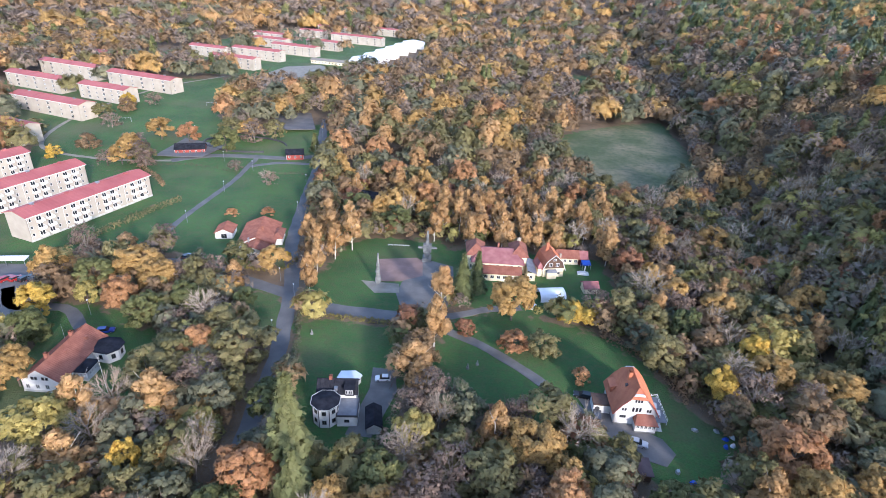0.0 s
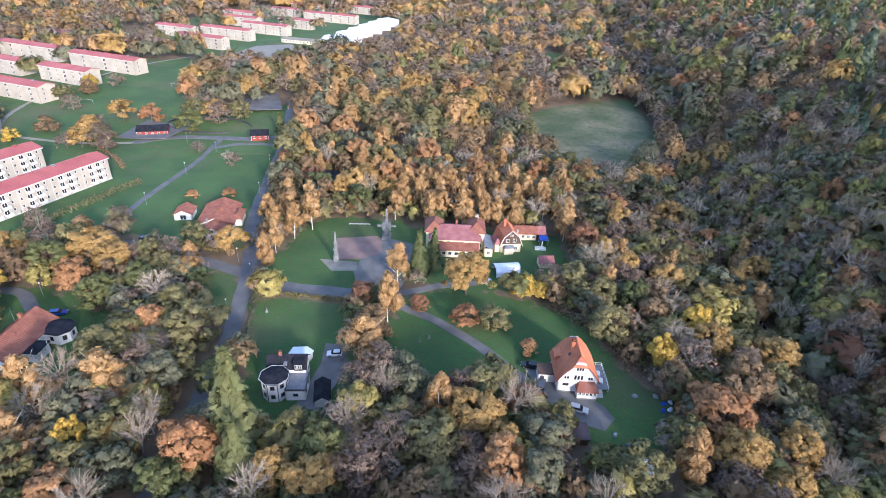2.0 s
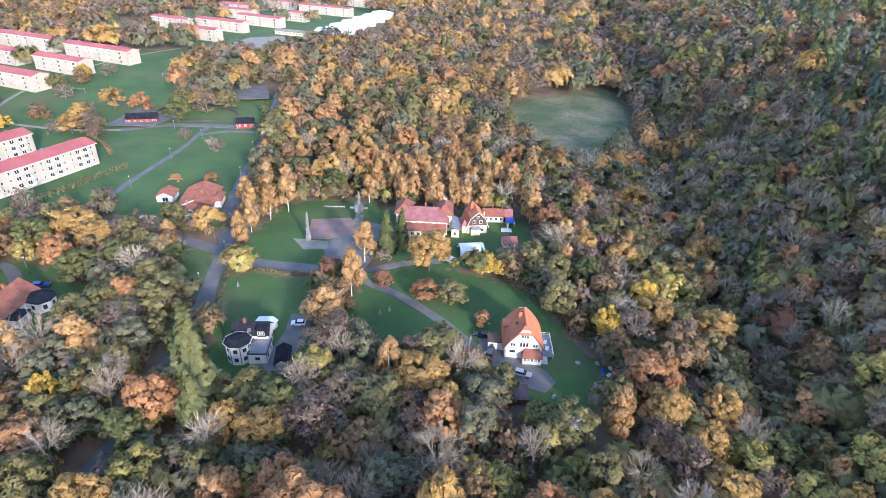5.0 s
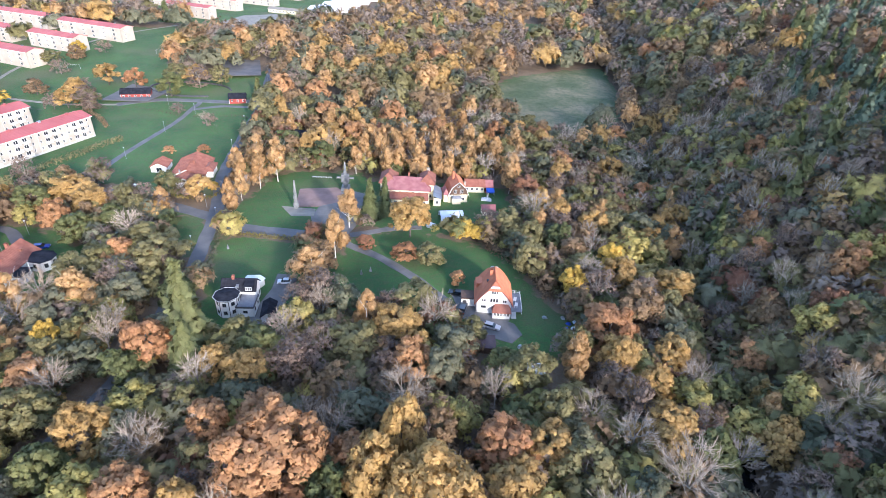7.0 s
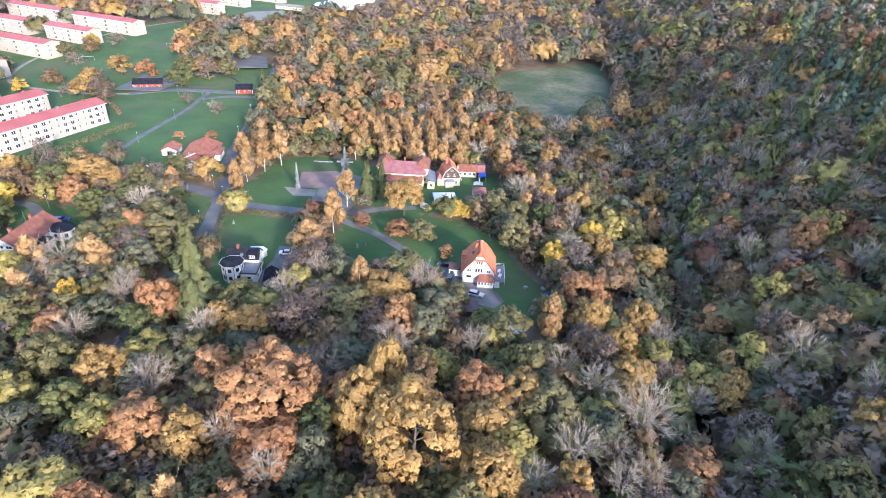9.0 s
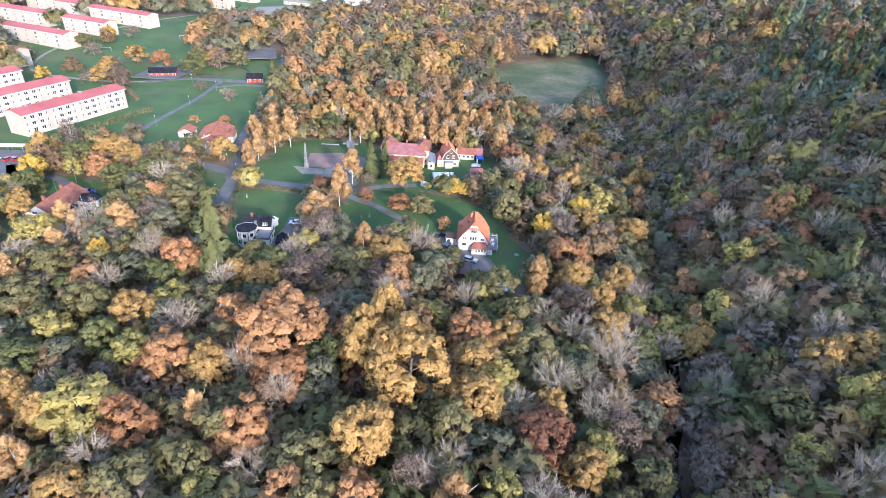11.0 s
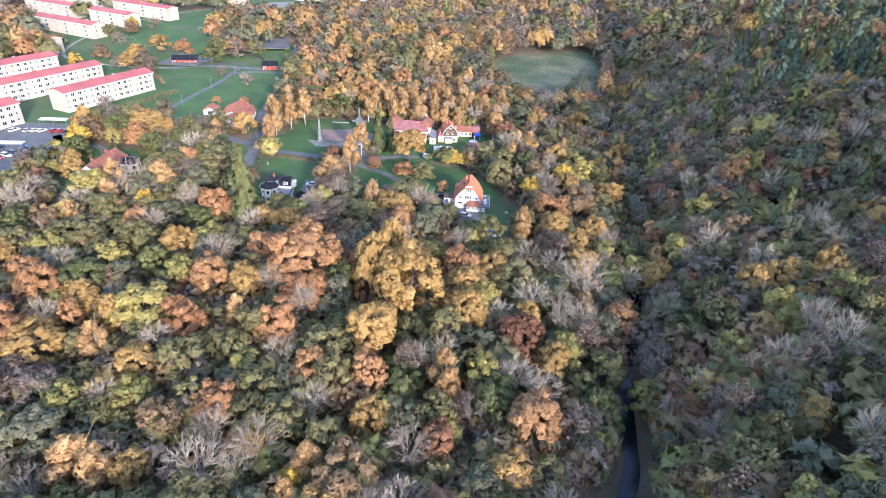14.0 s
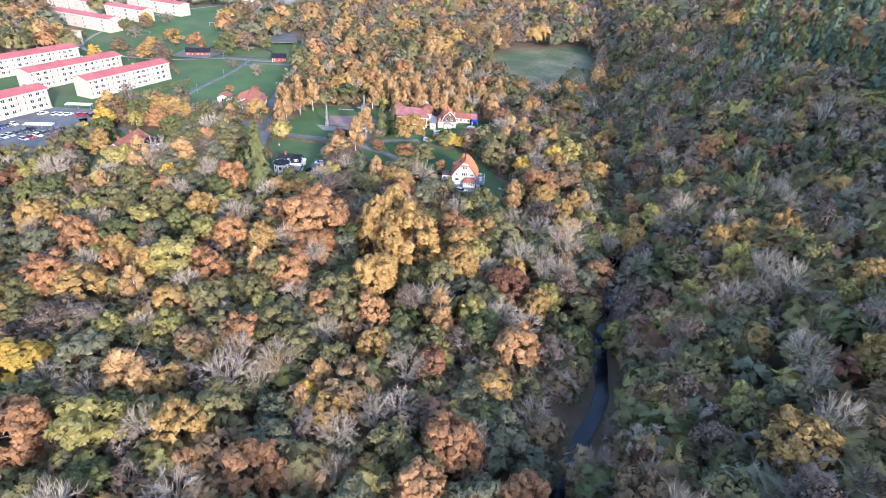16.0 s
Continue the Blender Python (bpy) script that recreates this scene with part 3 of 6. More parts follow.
def bare_boughs(seed, n_boughs, n_twigs, h=14.0, r=5.5, base=0.27, width=0.03):
    """A leafless tree: trunk, rising limbs, boughs that fan out to a domed outline, and the fine twigs on them."""
    rng = random.Random(seed)
    wood, twigs = Shape(), Shape()
    lean = Vector((rng.gauss(0, 0.4), rng.gauss(0, 0.4), 0))

    def bent(p, q, rise, r0, r1, steps, sides):
        mid = p.lerp(q, 0.5) + Vector((rng.gauss(0, 0.2), rng.gauss(0, 0.2), -rise))
        line = [p * (1 - t) ** 2 + mid * 2 * t * (1 - t) + q * t * t for t in (k / steps for k in range(steps + 1))]
        for k in range(steps):
            wood.tube(line[k], line[k + 1], r0 + (r1 - r0) * k / steps, r0 + (r1 - r0) * (k + 1) / steps, sides)
        return line

    trunk = bent(Vector((0, 0, -0.6)), Vector((0, 0, h * 0.62)) + lean, 0.0, base, base * 0.35, 3, 6)
    limbs_ = []
    count = 7
    for k in range(count):
        a = 2 * math.pi * (k + rng.uniform(-0.25, 0.25)) / count
        lift = rng.uniform(0.66, 0.92)
        q = r * rng.uniform(0.35, 0.62) * (1.25 - lift * 0.55)
        st = trunk[1].lerp(trunk[3], rng.uniform(0.0, 0.9))
        limbs_.append(bent(st, Vector((q * math.cos(a), q * math.sin(a), h * lift)) + lean, h * 0.06, base * 0.5, base * 0.16, 4, 4))
    ways = []
    for k in range(n_boughs):
        u = rng.uniform(0.30, 1.0)
        a = k * 2.399 + rng.uniform(-0.3, 0.3)
        el = math.asin(min(1.0, u))
        tip = Vector((r * math.cos(el) * math.cos(a), r * math.cos(el) * math.sin(a), h * (0.46 + 0.52 * math.sin(el)))) * rng.uniform(0.86, 1.04) + lean
        limb = min(limbs_ + [trunk], key=lambda ln: (ln[-1] - tip).length)
        st = limb[-2].lerp(limb[-1], rng.uniform(-0.5, 1.0)) if rng.random() < 0.7 else limb[1].lerp(limb[2], rng.random())
        ways.append(bent(st, tip, (tip - st).length * 0.10, base * 0.15, base * 0.05, 3, 3))
    for _ in range(n_twigs):
        line = rng.choice(ways)
        k = rng.randrange(3)
        st = line[k].lerp(line[k + 1], rng.random())
        way = (line[k + 1] - line[k]).normalized()
        w = (way * 0.8 + Vector((rng.gauss(0, 0.45), rng.gauss(0, 0.40), rng.gauss(0.6, 0.3)))).normalized()
        side = w.cross(Vector((rng.gauss(0, 1), rng.gauss(0, 1), rng.gauss(0, 1)))).normalized() * width
        twigs.poly(st - side, st + side, st + w * rng.uniform(0.8, 2.1))
    return wood, twigs


def spruce_boughs(seed, tiers, per, mat_name, h=18.0, r=4.6, fuzz=1.0, first=0.06):
    """Whorls of drooping boughs, each fringed with hanging sprays."""
    rng = np.random.default_rng(seed)
    cs, ns = [], []
    for i in range(tiers):
        u = i / (tiers - 1)
        z, q = h * (first + (0.97 - first) * u), r * (1.02 - u) ** 0.85 * rng.uniform(0.85, 1.1)
        m = max(4, int(per * (1.1 - u * 0.75)))
        for k in range(m):
            a = 2 * math.pi * (k + rng.uniform(0, 0.8)) / m
            reach = q * rng.uniform(0.75, 1.08)
            for t in (0.28, 0.46, 0.64, 0.82, 1.0):
                x = reach * t
                cs.append((x * math.cos(a) + rng.normal(0, 0.12), x * math.sin(a) + rng.normal(0, 0.12), z - 0.30 * x * t + rng.normal(0, 0.08)))
                ns.append((0.5 * math.cos(a), 0.5 * math.sin(a), 0.75))
    return leaf_sprays(rng, np.array(cs), np.array(ns), 1.45 * fuzz, droop=0.4)


def crown_mesh(sprays, mat):
    return spray_mesh("crown", *sprays, [mat])


SHAPE_OF = {"oak": round_crown, "gold": round_crown, "yellow": round_crown, "yellowgreen": airy_crown, "green": round_crown, "olive": airy_crown, "grey": airy_crown, "brown": airy_crown,
            "russet": round_crown, "birch": tall_crown}
WORDS = {"oak": ("oak_tree", "broad oak with dense orange-brown autumn leaves"), "gold": ("chestnut_tree", "broad chestnut with golden-yellow autumn leaves"),
         "yellow": ("maple_tree", "round maple with bright yellow autumn leaves"), "yellowgreen": ("ash_tree", "loose-crowned ash turning yellow-green"),
         "green": ("lime_tree", "round lime tree still mostly green"), "olive": ("alder_tree", "loose-crowned alder with dull olive leaves"),
         "grey": ("willow_tree", "grey-green willow with a loose crown"), "brown": ("elm_tree", "thinning elm with dry brown leaves"),
         "russet": ("rowan_tree", "small round tree with russet-red leaves"), "birch": ("birch_tree", "slender birch with orange leaves and pale trunk"),
         "spruce": ("spruce_tree", "dark green spruce with drooping boughs"), "pine": ("pine_tree", "blue-green pine with a bare lower trunk"), "bare": ("bare_tree", "leafless tree with pale forked branches and fine twigs")}
BASE_H, BASE_R = 14.0, 5.5
TREES = {}


def tree_template(kind, detail, variant):
    """One tree of a kind, built once; copies of it are planted."""
    key = (kind, detail, variant)
    if key in TREES:
        return TREES[key]
    seed = 17 * variant + (100 if detail else 0) + sum(map(ord, kind))
    name, words = WORDS[kind]
    ob = thing(name, pose(0, -3000, -50), words, "tree")
    if kind == "bare":
        wood, twigs = bare_boughs(seed, 70 if detail else 30, 1100 if detail else 420, width=0.035 if detail else 0.07)
        part("trunk", wood, PALE_BARK, ob)
        part("crown", twigs, LEAF["bare"], ob)
    elif kind == "brown" and variant > 0:
        wood, twigs = bare_boughs(seed, 34 if detail else 16, 260 if detail else 60, width=0.05)
        wood.f += [tuple(i + len(wood.v) for i in f) for f in twigs.f]
        wood.v += twigs.v
        part("trunk", wood, BARK if variant == 1 else PALE_BARK, ob)
        part("crown", crown_mesh(airy_crown(seed, 1500 if detail else 480, 0.72 if detail else 1.2), LEAF["twig"]), None, ob)
    elif kind in ("spruce", "pine"):
        s = Shape()
        s.tube((0, 0, -0.6), (0, 0, BASE_H * 0.95), 0.26, 0.04, 6)
        part("trunk", s, BARK, ob)
        v = spruce_boughs(seed, 24 if detail else 13, 13 if detail else 8, kind, BASE_H, BASE_R, 1.0 if detail else 1.5, 0.07 if kind == "spruce" else 0.38)
        part("crown", crown_mesh(v, LEAF[kind]), None, ob)
    else:
        maker = SHAPE_OF[kind]
        dense = maker is round_crown
        n = (7500 if detail == 2 else 3000 if dense else 2300) if detail else (800 if dense else 700)
        size = (0.44 if detail == 2 else 0.74) if detail else (1.3 if dense else 1.2)
        part("trunk", limbs(seed, base=0.22 if kind == "birch" else 0.30, count=9 if kind != "birch" else 5, up=0.6 if kind != "birch" else 1.2), BIRCH_BARK if kind == "birch" else BARK, ob)
        part("crown", crown_mesh(maker(seed, n, size), LEAF[kind]), None, ob)
    TREES[key] = ob
    return ob


PLANTED = []
plant_rng = random.Random(5)


def plant(kind, x, y, h, r, detail=None, group="woodland trees"):
    detail = (2 if r > 6.4 and SHAPE_OF.get(kind) is round_crown and y < 100 else y < 165 and x < 150) if detail is None else detail
    t = tree_template(kind, detail, plant_rng.randrange(3))
    m = Matrix.LocRotScale((x, y, land1(x, y) - 0.1), Euler((0, 0, plant_rng.uniform(0, 6.28))), (r / BASE_R, r / BASE_R, h / BASE_H))
    ob = copy_thing(t, Matrix.Identity(4))
    ob.matrix_basis = m
    ob["group"] = group
    PLANTED.append((x, y, r))
    return ob


# trees that stand out, kind by kind: x, y, height, crown radius
STANDING = {
    "birch": [(-54.9, 146.5, 15, 4.0), (-57.1, 178.3, 16, 7), (-64.7, 175.4, 15, 5.5), (-48.8, 177.3, 16, 6), (-61, 188, 17, 6.5), (-59, 166, 16, 5), (-53, 169, 15, 5), (-52, 187, 17, 6), (-56, 158, 14, 4), (-77.1, 141.5, 12, 4.2), (-69.3, 85.2, 15, 7.2), (-75.8, 66.6, 15, 6.5), (-13.9, 107.7, 14, 7.5),
              (-11.1, 124.0, 18, 5.4), (-17.1, 199.1, 17, 4.5), (-10.4, 200.7, 17, 5), (-2.5, 202.6, 17, 5), (4.4, 199.5, 17, 5), (12.3, 208.6, 17, 4.9), (19.5, 214.2, 17, 5), (27.3, 222, 17, 5.2), (32.5, 211.8, 16, 5), (-32.7, 226.4, 15, 6), (-40, 232, 16, 6), (-19.3, -26.3, 14, 6.6)],
    "gold": [(-189.2, 286.9, 13, 8), (-186.7, 254.3, 14, 7), (-185.4, 245.0, 11, 6), (-109.9, 143.1, 13, 8.5), (-101, 138, 12, 6), (-107.9, 90.6, 12, 4.7), (10.7, 141.5, 16, 7.6), (15.1, 85.2, 13, 7), (-141.5, 299.9, 12, 8), (29.5, 33.0, 24, 10.2), (18.0, 37.0, 23, 5.6),
             (22.2, 46.0, 25, 5.0), (24.3, 15.0, 19, 6.7), (-13.5, 29.5, 14, 5.3), (-39.3, 43.4, 14, 5.8), (43.6, 29.3, 15, 6.5), (130.6, -9.5, 12, 4.8)],
    "green": [(-145.2, 275.6, 15, 8), (-93.3, 119.4, 11, 6), (-118.3, 133.4, 12, 7), (-85.7, 128.0, 10, 6), (61.3, 139.1, 12, 5), (42.2, 77.1, 9, 4.5), (-35.4, 195.1, 13, 6.5), (-53.3, 206.4, 13, 7.5), (-55.3, 24.1, 13, 7)],
    "yellow": [(-246.5, 344.6, 9, 5), (-220.7, 244.5, 8, 4.5), (-124.1, 116.9, 12, 5.6), (28.6, 144.3, 8, 5), (34, 142.5, 7, 4), (63.2, 113.5, 11, 4.6), (76.2, 128.2, 12, 4.6), (-69.8, 164.6, 4, 2.3), (-66.0, 69.4, 11, 3.2), (-42.6, -28.4, 13, 6.4), (17.7, -23.2, 10, 2.6), ],
    "olive": [(-169.5, 351.1, 13, 8), (-158.0, 351.4, 13, 7), (-144.4, 356.4, 14, 8), (-129.4, 357.9, 14, 8), (-127.4, 381.6, 14, 8), (-245.7, 318.0, 9, 6), (-258.3, 274.9, 10, 7), (-59.3, 108.3, 13, 8.5), (19.6, 125.8, 8, 4.6), (52.3, 140.3, 11, 5), (5.9, 75.1, 13, 6.6), (-2.5, 83.6, 11, 5.4), (40.5, 22.0, 13, 5.0), (-71.6, 44.3, 13, 8), (18.5, 1.9, 13, 4.7), (106.1, 30.9, 13, 6.7), (-4.9, 14.6, 13, 4.6), (37.7, -33.2, 11, 4.8), (-70, 116, 11, 6), (-78, 108, 10, 5), (-152, 298, 13, 8), (-176, 249, 10, 6), (-128, 303, 12, 6)],
    "brown": [(-137.0, 294.2, 13, 8), (-174.7, 246.0, 12, 7), (-190.7, 241.6, 9, 5), (-64.4, 94.6, 12, 6), (37.4, 148.7, 9, 6), (69.8, 110.4, 13, 6.4), (-7.4, 69.3, 12, 7), (-1.8, 77.1, 12, 6), (33.5, 9.0, 13, 3.5), (97.9, 35.8, 12, 6.5), (95.3, -31.0, 12, 4.7), (-9, 98, 12, 6), (-13, 92, 11, 5), (-183, 254, 11, 7), (-190, 263, 12, 7), (-172, 244, 8, 5), (-144, 305, 12, 6), (-215, 262, 9, 6), (-128, 250, 6, 4), (-104, 236, 7, 4), (-228, 300, 9, 6), (-238, 330, 10, 6), (-232, 352, 9, 6)],
    "grey": [(-70.4, 78.4, 12, 6), (29.9, 81.3, 11, 5.7), (11.5, 29.5, 14, 4.2), (-30.3, -21.8, 12, 6), (16.1, -37.0, 11, 5.2), (60.0, -26.4, 11, 5.5), (-45.5, 103, 8, 3.6)],
    "spruce": [(-34.5, 75.5, 27, 7.0), (-31.0, 67.5, 17, 5.6), (-5.5, 152.3, 16, 4.6), (-0.9, 157.3, 15, 3.8), (-99.7, 289.5, 10, 4)],
    "oak": [(-172.4, 286.5, 12, 6.5), (11.2, 125.8, 7, 4.4), (28.8, 115.5, 5, 2.6), (-75.6, 160.2, 4, 2.4), (-104.5, 195.9, 4, 2.8), (-91.3, 201.1, 4, 3), (-0.5, 40.0, 23, 10.5), (-24.0, 31.0, 14.5, 6), (-21.3, 12.4, 14, 5.5), (1.0, 14.8, 15, 5.2), (-47.7, 9.8, 12, 3.2), (-17.7, 50.0, 13, 4.5), (25.5, 3.8, 14, 4.2), (3.3, -43.8, 10, 2.8)],
    "russet": [(-2.7, 131.9, 5, 3.2), (51.8, 176.7, 12, 6), (58.6, 22.8, 13, 6.3), (42.5, -10.3, 11, 3.9), (151.9, 38.0, 10, 2.6)],
    "bare": [(55.0, 156.9, 14, 7.5), (-106.1, 235.3, 8, 4), (77.0, 46.0, 18, 7.6), (61.7, 37.0, 14, 5.9), (68.8, 29.9, 14, 3.8), (68.8, 57.0, 13, 5.2), (63.1, 5.3, 13, 4.7), (37.4, -13.8, 12, 5.3), (117.4, -8.9, 15, 6), (76.7, -31.8, 12, 4.4), (116.3, -17.8, 14, 3.4),
             (-0.3, -15.8, 12, 4.4), (28.9, -40.5, 10, 4), (4.0, 24.0, 14, 4.2), (35.2, 9.9, 13, 3.8), (8, 60, 11, 4)],
    "yellowgreen": [(-31.5, 14.0, 15, 7.4), (50.6, 8.4, 13, 4.3), (-18.0, -41.6, 13, 7.2), (133.9, 36.1, 14, 4.8), (87.7, 11.1, 11, 4.6), (103.7, -20.4, 12, 4.2)],
}
for kind_, rows_ in STANDING.items():
    for x_, y_, h_, r_ in rows_:
        plant(kind_, x_, y_, h_, r_, group="standing trees")

# the rest of the woods, by the mix that grows in each part of the valley
MIX_HILL = [("bare", 28), ("olive", 14), ("brown", 36), ("grey", 7), ("yellowgreen", 5), ("russet", 4), ("oak", 2), ("gold", 3), ("spruce", 3)]
MIX_HIGH = [("spruce", 22), ("pine", 22), ("brown", 16), ("olive", 14), ("bare", 12), ("oak", 6), ("gold", 4), ("grey", 4)]
MIX_NEAR = [("olive", 26), ("green", 4), ("grey", 9), ("brown", 24), ("gold", 10), ("oak", 7), ("bare", 12), ("yellowgreen", 6), ("birch", 3)]
MIX_MID = [("gold", 14), ("birch", 9), ("brown", 22), ("olive", 24), ("bare", 14), ("oak", 4), ("grey", 13)]
MIX_BIRCH = [("birch", 80), ("gold", 10), ("bare", 10)]
# far mix leans on pale bare trees, putting distance haze into the colour
MIX_FAR = [("brown", 26), ("bare", 38), ("gold", 8), ("birch", 8), ("olive", 8), ("grey", 9), ("spruce", 3)]
HOUSES = [(-26.5, 96, 10), (44, 104, 12), (-97, 95, 13), (-81, 176, 17), (5, 174, 15), (27, 176, 12), (24, 158, 8), (38, 165, 6), (52, 82, 5), (54, 73, 5), (40, 85, 5), (-94, 66, 8), (-23, 92, 6), (-51, 226, 9), (-50, 216, 7)]


def mix_at(x, y):
    d = x - float(creek_x(y))
    if d > 4 + (18 * math.sin(y * 0.05) + 12 * math.sin(x * 0.11 + y * 0.09) if y > 200 else 0):
        return MIX_HIGH if d > 75 + 20 * math.sin(y * 0.02) else MIX_HILL
    if y < 135:
        return MIX_NEAR
    if -25 < x < 42 and 190 < y < 232:
        return MIX_BIRCH
    return MIX_MID if y < 400 else MIX_FAR


MX, MY = np.meshgrid(np.arange(-350, 351, 1.5), np.arange(-90, 641, 1.5))
TAKEN = np.zeros(MX.shape, bool)
for p_ in CLEAR:
    TAKEN |= inside(p_, MX, MY)
for w_, wide_ in WAYS:
    TAKEN |= edge_distance(w_, MX, MY, False) < wide_ / 2 + 2.0
for a_, b_, r_ in HOUSES:
    TAKEN |= np.hypot(MX - a_, MY - b_) < r_ + 1.5
TAKEN |= (np.abs(MX - creek_x(MY)) < np.where(MY < 32, 4.2, np.where(MY < 60, 3.2, 1.6))) & (MY < 230)


def is_free(x, y, gap):
    i, j = int((x + 350) / 1.5 + 0.5), int((y + 90) / 1.5 + 0.5)
    if 0 <= i < TAKEN.shape[1] and 0 <= j < TAKEN.shape[0] and TAKEN[j, i]:
        return False
    if any(abs(x - a) < hw and abs(y - b) < hh for a, b, hw, hh in FAR_PLOTS):
        return (math.sin(x * 12.9 + y * 7.82) * 437.58) % 1 < 0.10 and not on_block(x, y) and x < -185
    return True


FAR_BLOCKS = [(-250, 258, 38), (-252, 306, 60), (-249, 345, 42), (-237, 381, 62), (-306, 359, 55), (-311, 404, 62), (-313, 462, 56), (-281, 552, 44), (-226, 498, 50), (-224, 555, 58), (-203, 604, 56),
              (-158, 739, 76), (-272, 706, 52), (-159, 861, 55), (-247, 778, 40), (-256, 656, 44), (-194, 664, 44), (-233, 846, 50)]
FAR_PLOTS = [(-290, 345, 80, 85), (-255, 680, 105, 210), (-135, 660, 50, 135), (-162, 536, 36, 22)]


def on_block(x, y):
    for bx, by, n in FAR_BLOCKS:
        u = (x - bx) * math.cos(radians(-15.5)) + (y - by) * math.sin(radians(-15.5))
        v = -(x - bx) * math.sin(radians(-15.5)) + (y - by) * math.cos(radians(-15.5))
        if -n - 6 < u < 6 and -16 < v < 18:
            return True
    return False
grid = {}


def crowded(x, y, gap):
    i, j = int(x // 16), int(y // 16)
    for a in (i - 1, i, i + 1):
        for b in (j - 1, j, j + 1):
            for u, v, r in grid.get((a, b), ()):
                if math.hypot(x - u, y - v) < gap * 0.62 + r * 0.72:
                    return True
    return False


def note(x, y, r):
    grid.setdefault((int(x // 16), int(y // 16)), []).append((x, y, r))


for x_, y_, r_ in PLANTED:
    note(x_, y_, min(r_, 8))


def pick(mix, rng):
    return rng.choices([k for k, _ in mix], [w for _, w in mix])[0]


SIZES = {"spruce": (13, 19, 0.24), "pine": (12, 18, 0.27), "bare": (10, 15, 0.36), "birch": (12, 17, 0.30), "oak": (11, 16, 0.40), "gold": (10, 15, 0.40), "russet": (7, 12, 0.42)}
wood_rng = random.Random(11)
counts = {}
for _ in range(9000):
    x_, y_ = wood_rng.uniform(-150, 225), wood_rng.uniform(-62, 265)
    if abs(x_ - 15) > 105 + 0.80 * (y_ + 75):
        continue
    kind_ = pick(mix_at(x_, y_), wood_rng)
    lo, hi, k_ = SIZES.get(kind_, (8, 13.5, 0.42))
    h_ = wood_rng.uniform(lo, hi)
    r_ = h_ * k_ * wood_rng.uniform(0.8, 1.15)
    if x_ > float(creek_x(y_)):
        h_, r_ = h_ * 1.15, r_ * 0.88
    if crowded(x_, y_, r_ * 0.94) or not is_free(x_, y_, r_) or counts.get(kind_, 0) >= 250:
        continue
    counts[kind_] = counts.get(kind_, 0) + 1
    note(x_, y_, r_)
    plant(kind_, x_, y_, h_, r_ * 1.12, detail=(y_ < 130 and -120 < x_ < 145) or (y_ < 60))
print("trees", counts, sum(counts.values()))


# ---- far woods: one mesh for each tract, uncountable ----
def far_template(kind, rng, n):
    """A light tree for the distance: corners of its clumps, for a height and a radius of 1."""
    if kind in ("spruce", "pine"):
        u = rng.uniform(0, 1, n) ** 0.8
        a = rng.uniform(0, 6.283, n)
        q = (1.03 - u) * rng.uniform(0.6, 1.0, n)
        c = np.stack([q * np.cos(a), q * np.sin(a), 0.12 + 0.86 * u], 1)
        d = np.stack([np.cos(a), np.sin(a), np.full(n, 0.6)], 1)
        return c, d, 0.62
    p = rng.normal(0, 1, (n, 3))
    p /= np.linalg.norm(p, axis=1)[:, None]
    p[:, 2] = np.abs(p[:, 2]) * 1.25 - 0.25
    wob = 1 + 0.22 * np.sin(3 * np.arctan2(p[:, 1], p[:, 0]) + rng.uniform(0, 6)) + rng.normal(0, 0.12, n)
    q = p * wob[:, None] * (np.array([0.8, 0.8, 1]) if kind == "birch" else 1)
    c = np.stack([q[:, 0], q[:, 1], 0.55 + 0.42 * q[:, 2]], 1)
    return c, p + np.array([0, 0, 0.25]), 0.62


def far_woods(name, spots, label):
    """spots: rows of kind, x, y, height, radius, clumps. All trees of the tract in one mesh."""
    rng = np.random.default_rng(len(spots))
    kinds = sorted({s[0] for s in spots})
    vs, ways, mats, tints = [], [], [], []
    for kind, x, y, h, r, n in spots:
        c, d, k = far_template(kind, rng, n)
        c = c * np.array([r, r, h]) + np.array([x, y, land1(x, y)])
        v, soft = leaf_sprays(rng, c, d, r * k * math.sqrt(150 / n) * (0.55 if kind in ("bare", "brown") else 0.70))
        vs.append(v)
        ways.append(soft)
        mats.append(np.full(n, kinds.index(kind)))
        tints.append(np.full(n * 3, rng.uniform(0, 1)))
    me = spray_mesh(name, np.concatenate(vs), np.concatenate(ways), [LEAF["thin" if k == "bare" else k] for k in kinds], np.concatenate(mats), np.concatenate(tints))
    return tagged(new(name, me), label, "woods", kind="stuff")


def scatter(seed, tries, region, gap, n):
    """Spots for far trees: region(rng) gives x, y; gap scales with the distance."""
    rng, out = random.Random(seed), []
    for _ in range(tries):
        x, y = region(rng)
        far = math.hypot(x, y + 60)
        kind = pick(mix_at(x, y), rng)
        big = 1.0 if far < 450 else 1.25 if far < 900 else 1.9
        lo, hi, k = SIZES.get(kind, (9, 14, 0.42))
        h = rng.uniform(lo, hi) * (1.15 + (big - 1) * 0.3)
        r = h * k * rng.uniform(0.85, 1.15) * big
        if crowded(x, y, r * gap) or not is_free(x, y, r):
            continue
        note(x, y, r)
        out.append((kind, x, y, h, r, n if far < 450 else int(n * 0.62) if far < 900 else int(n * 0.4)))
    return out


def wedge(y0, y1, k=0.98, off=15):
    def region(rng):
        y = math.sqrt(rng.uniform(y0 * y0, y1 * y1))
        return off + rng.uniform(-1, 1) * (k * (y + 75) + 40), y
    return region


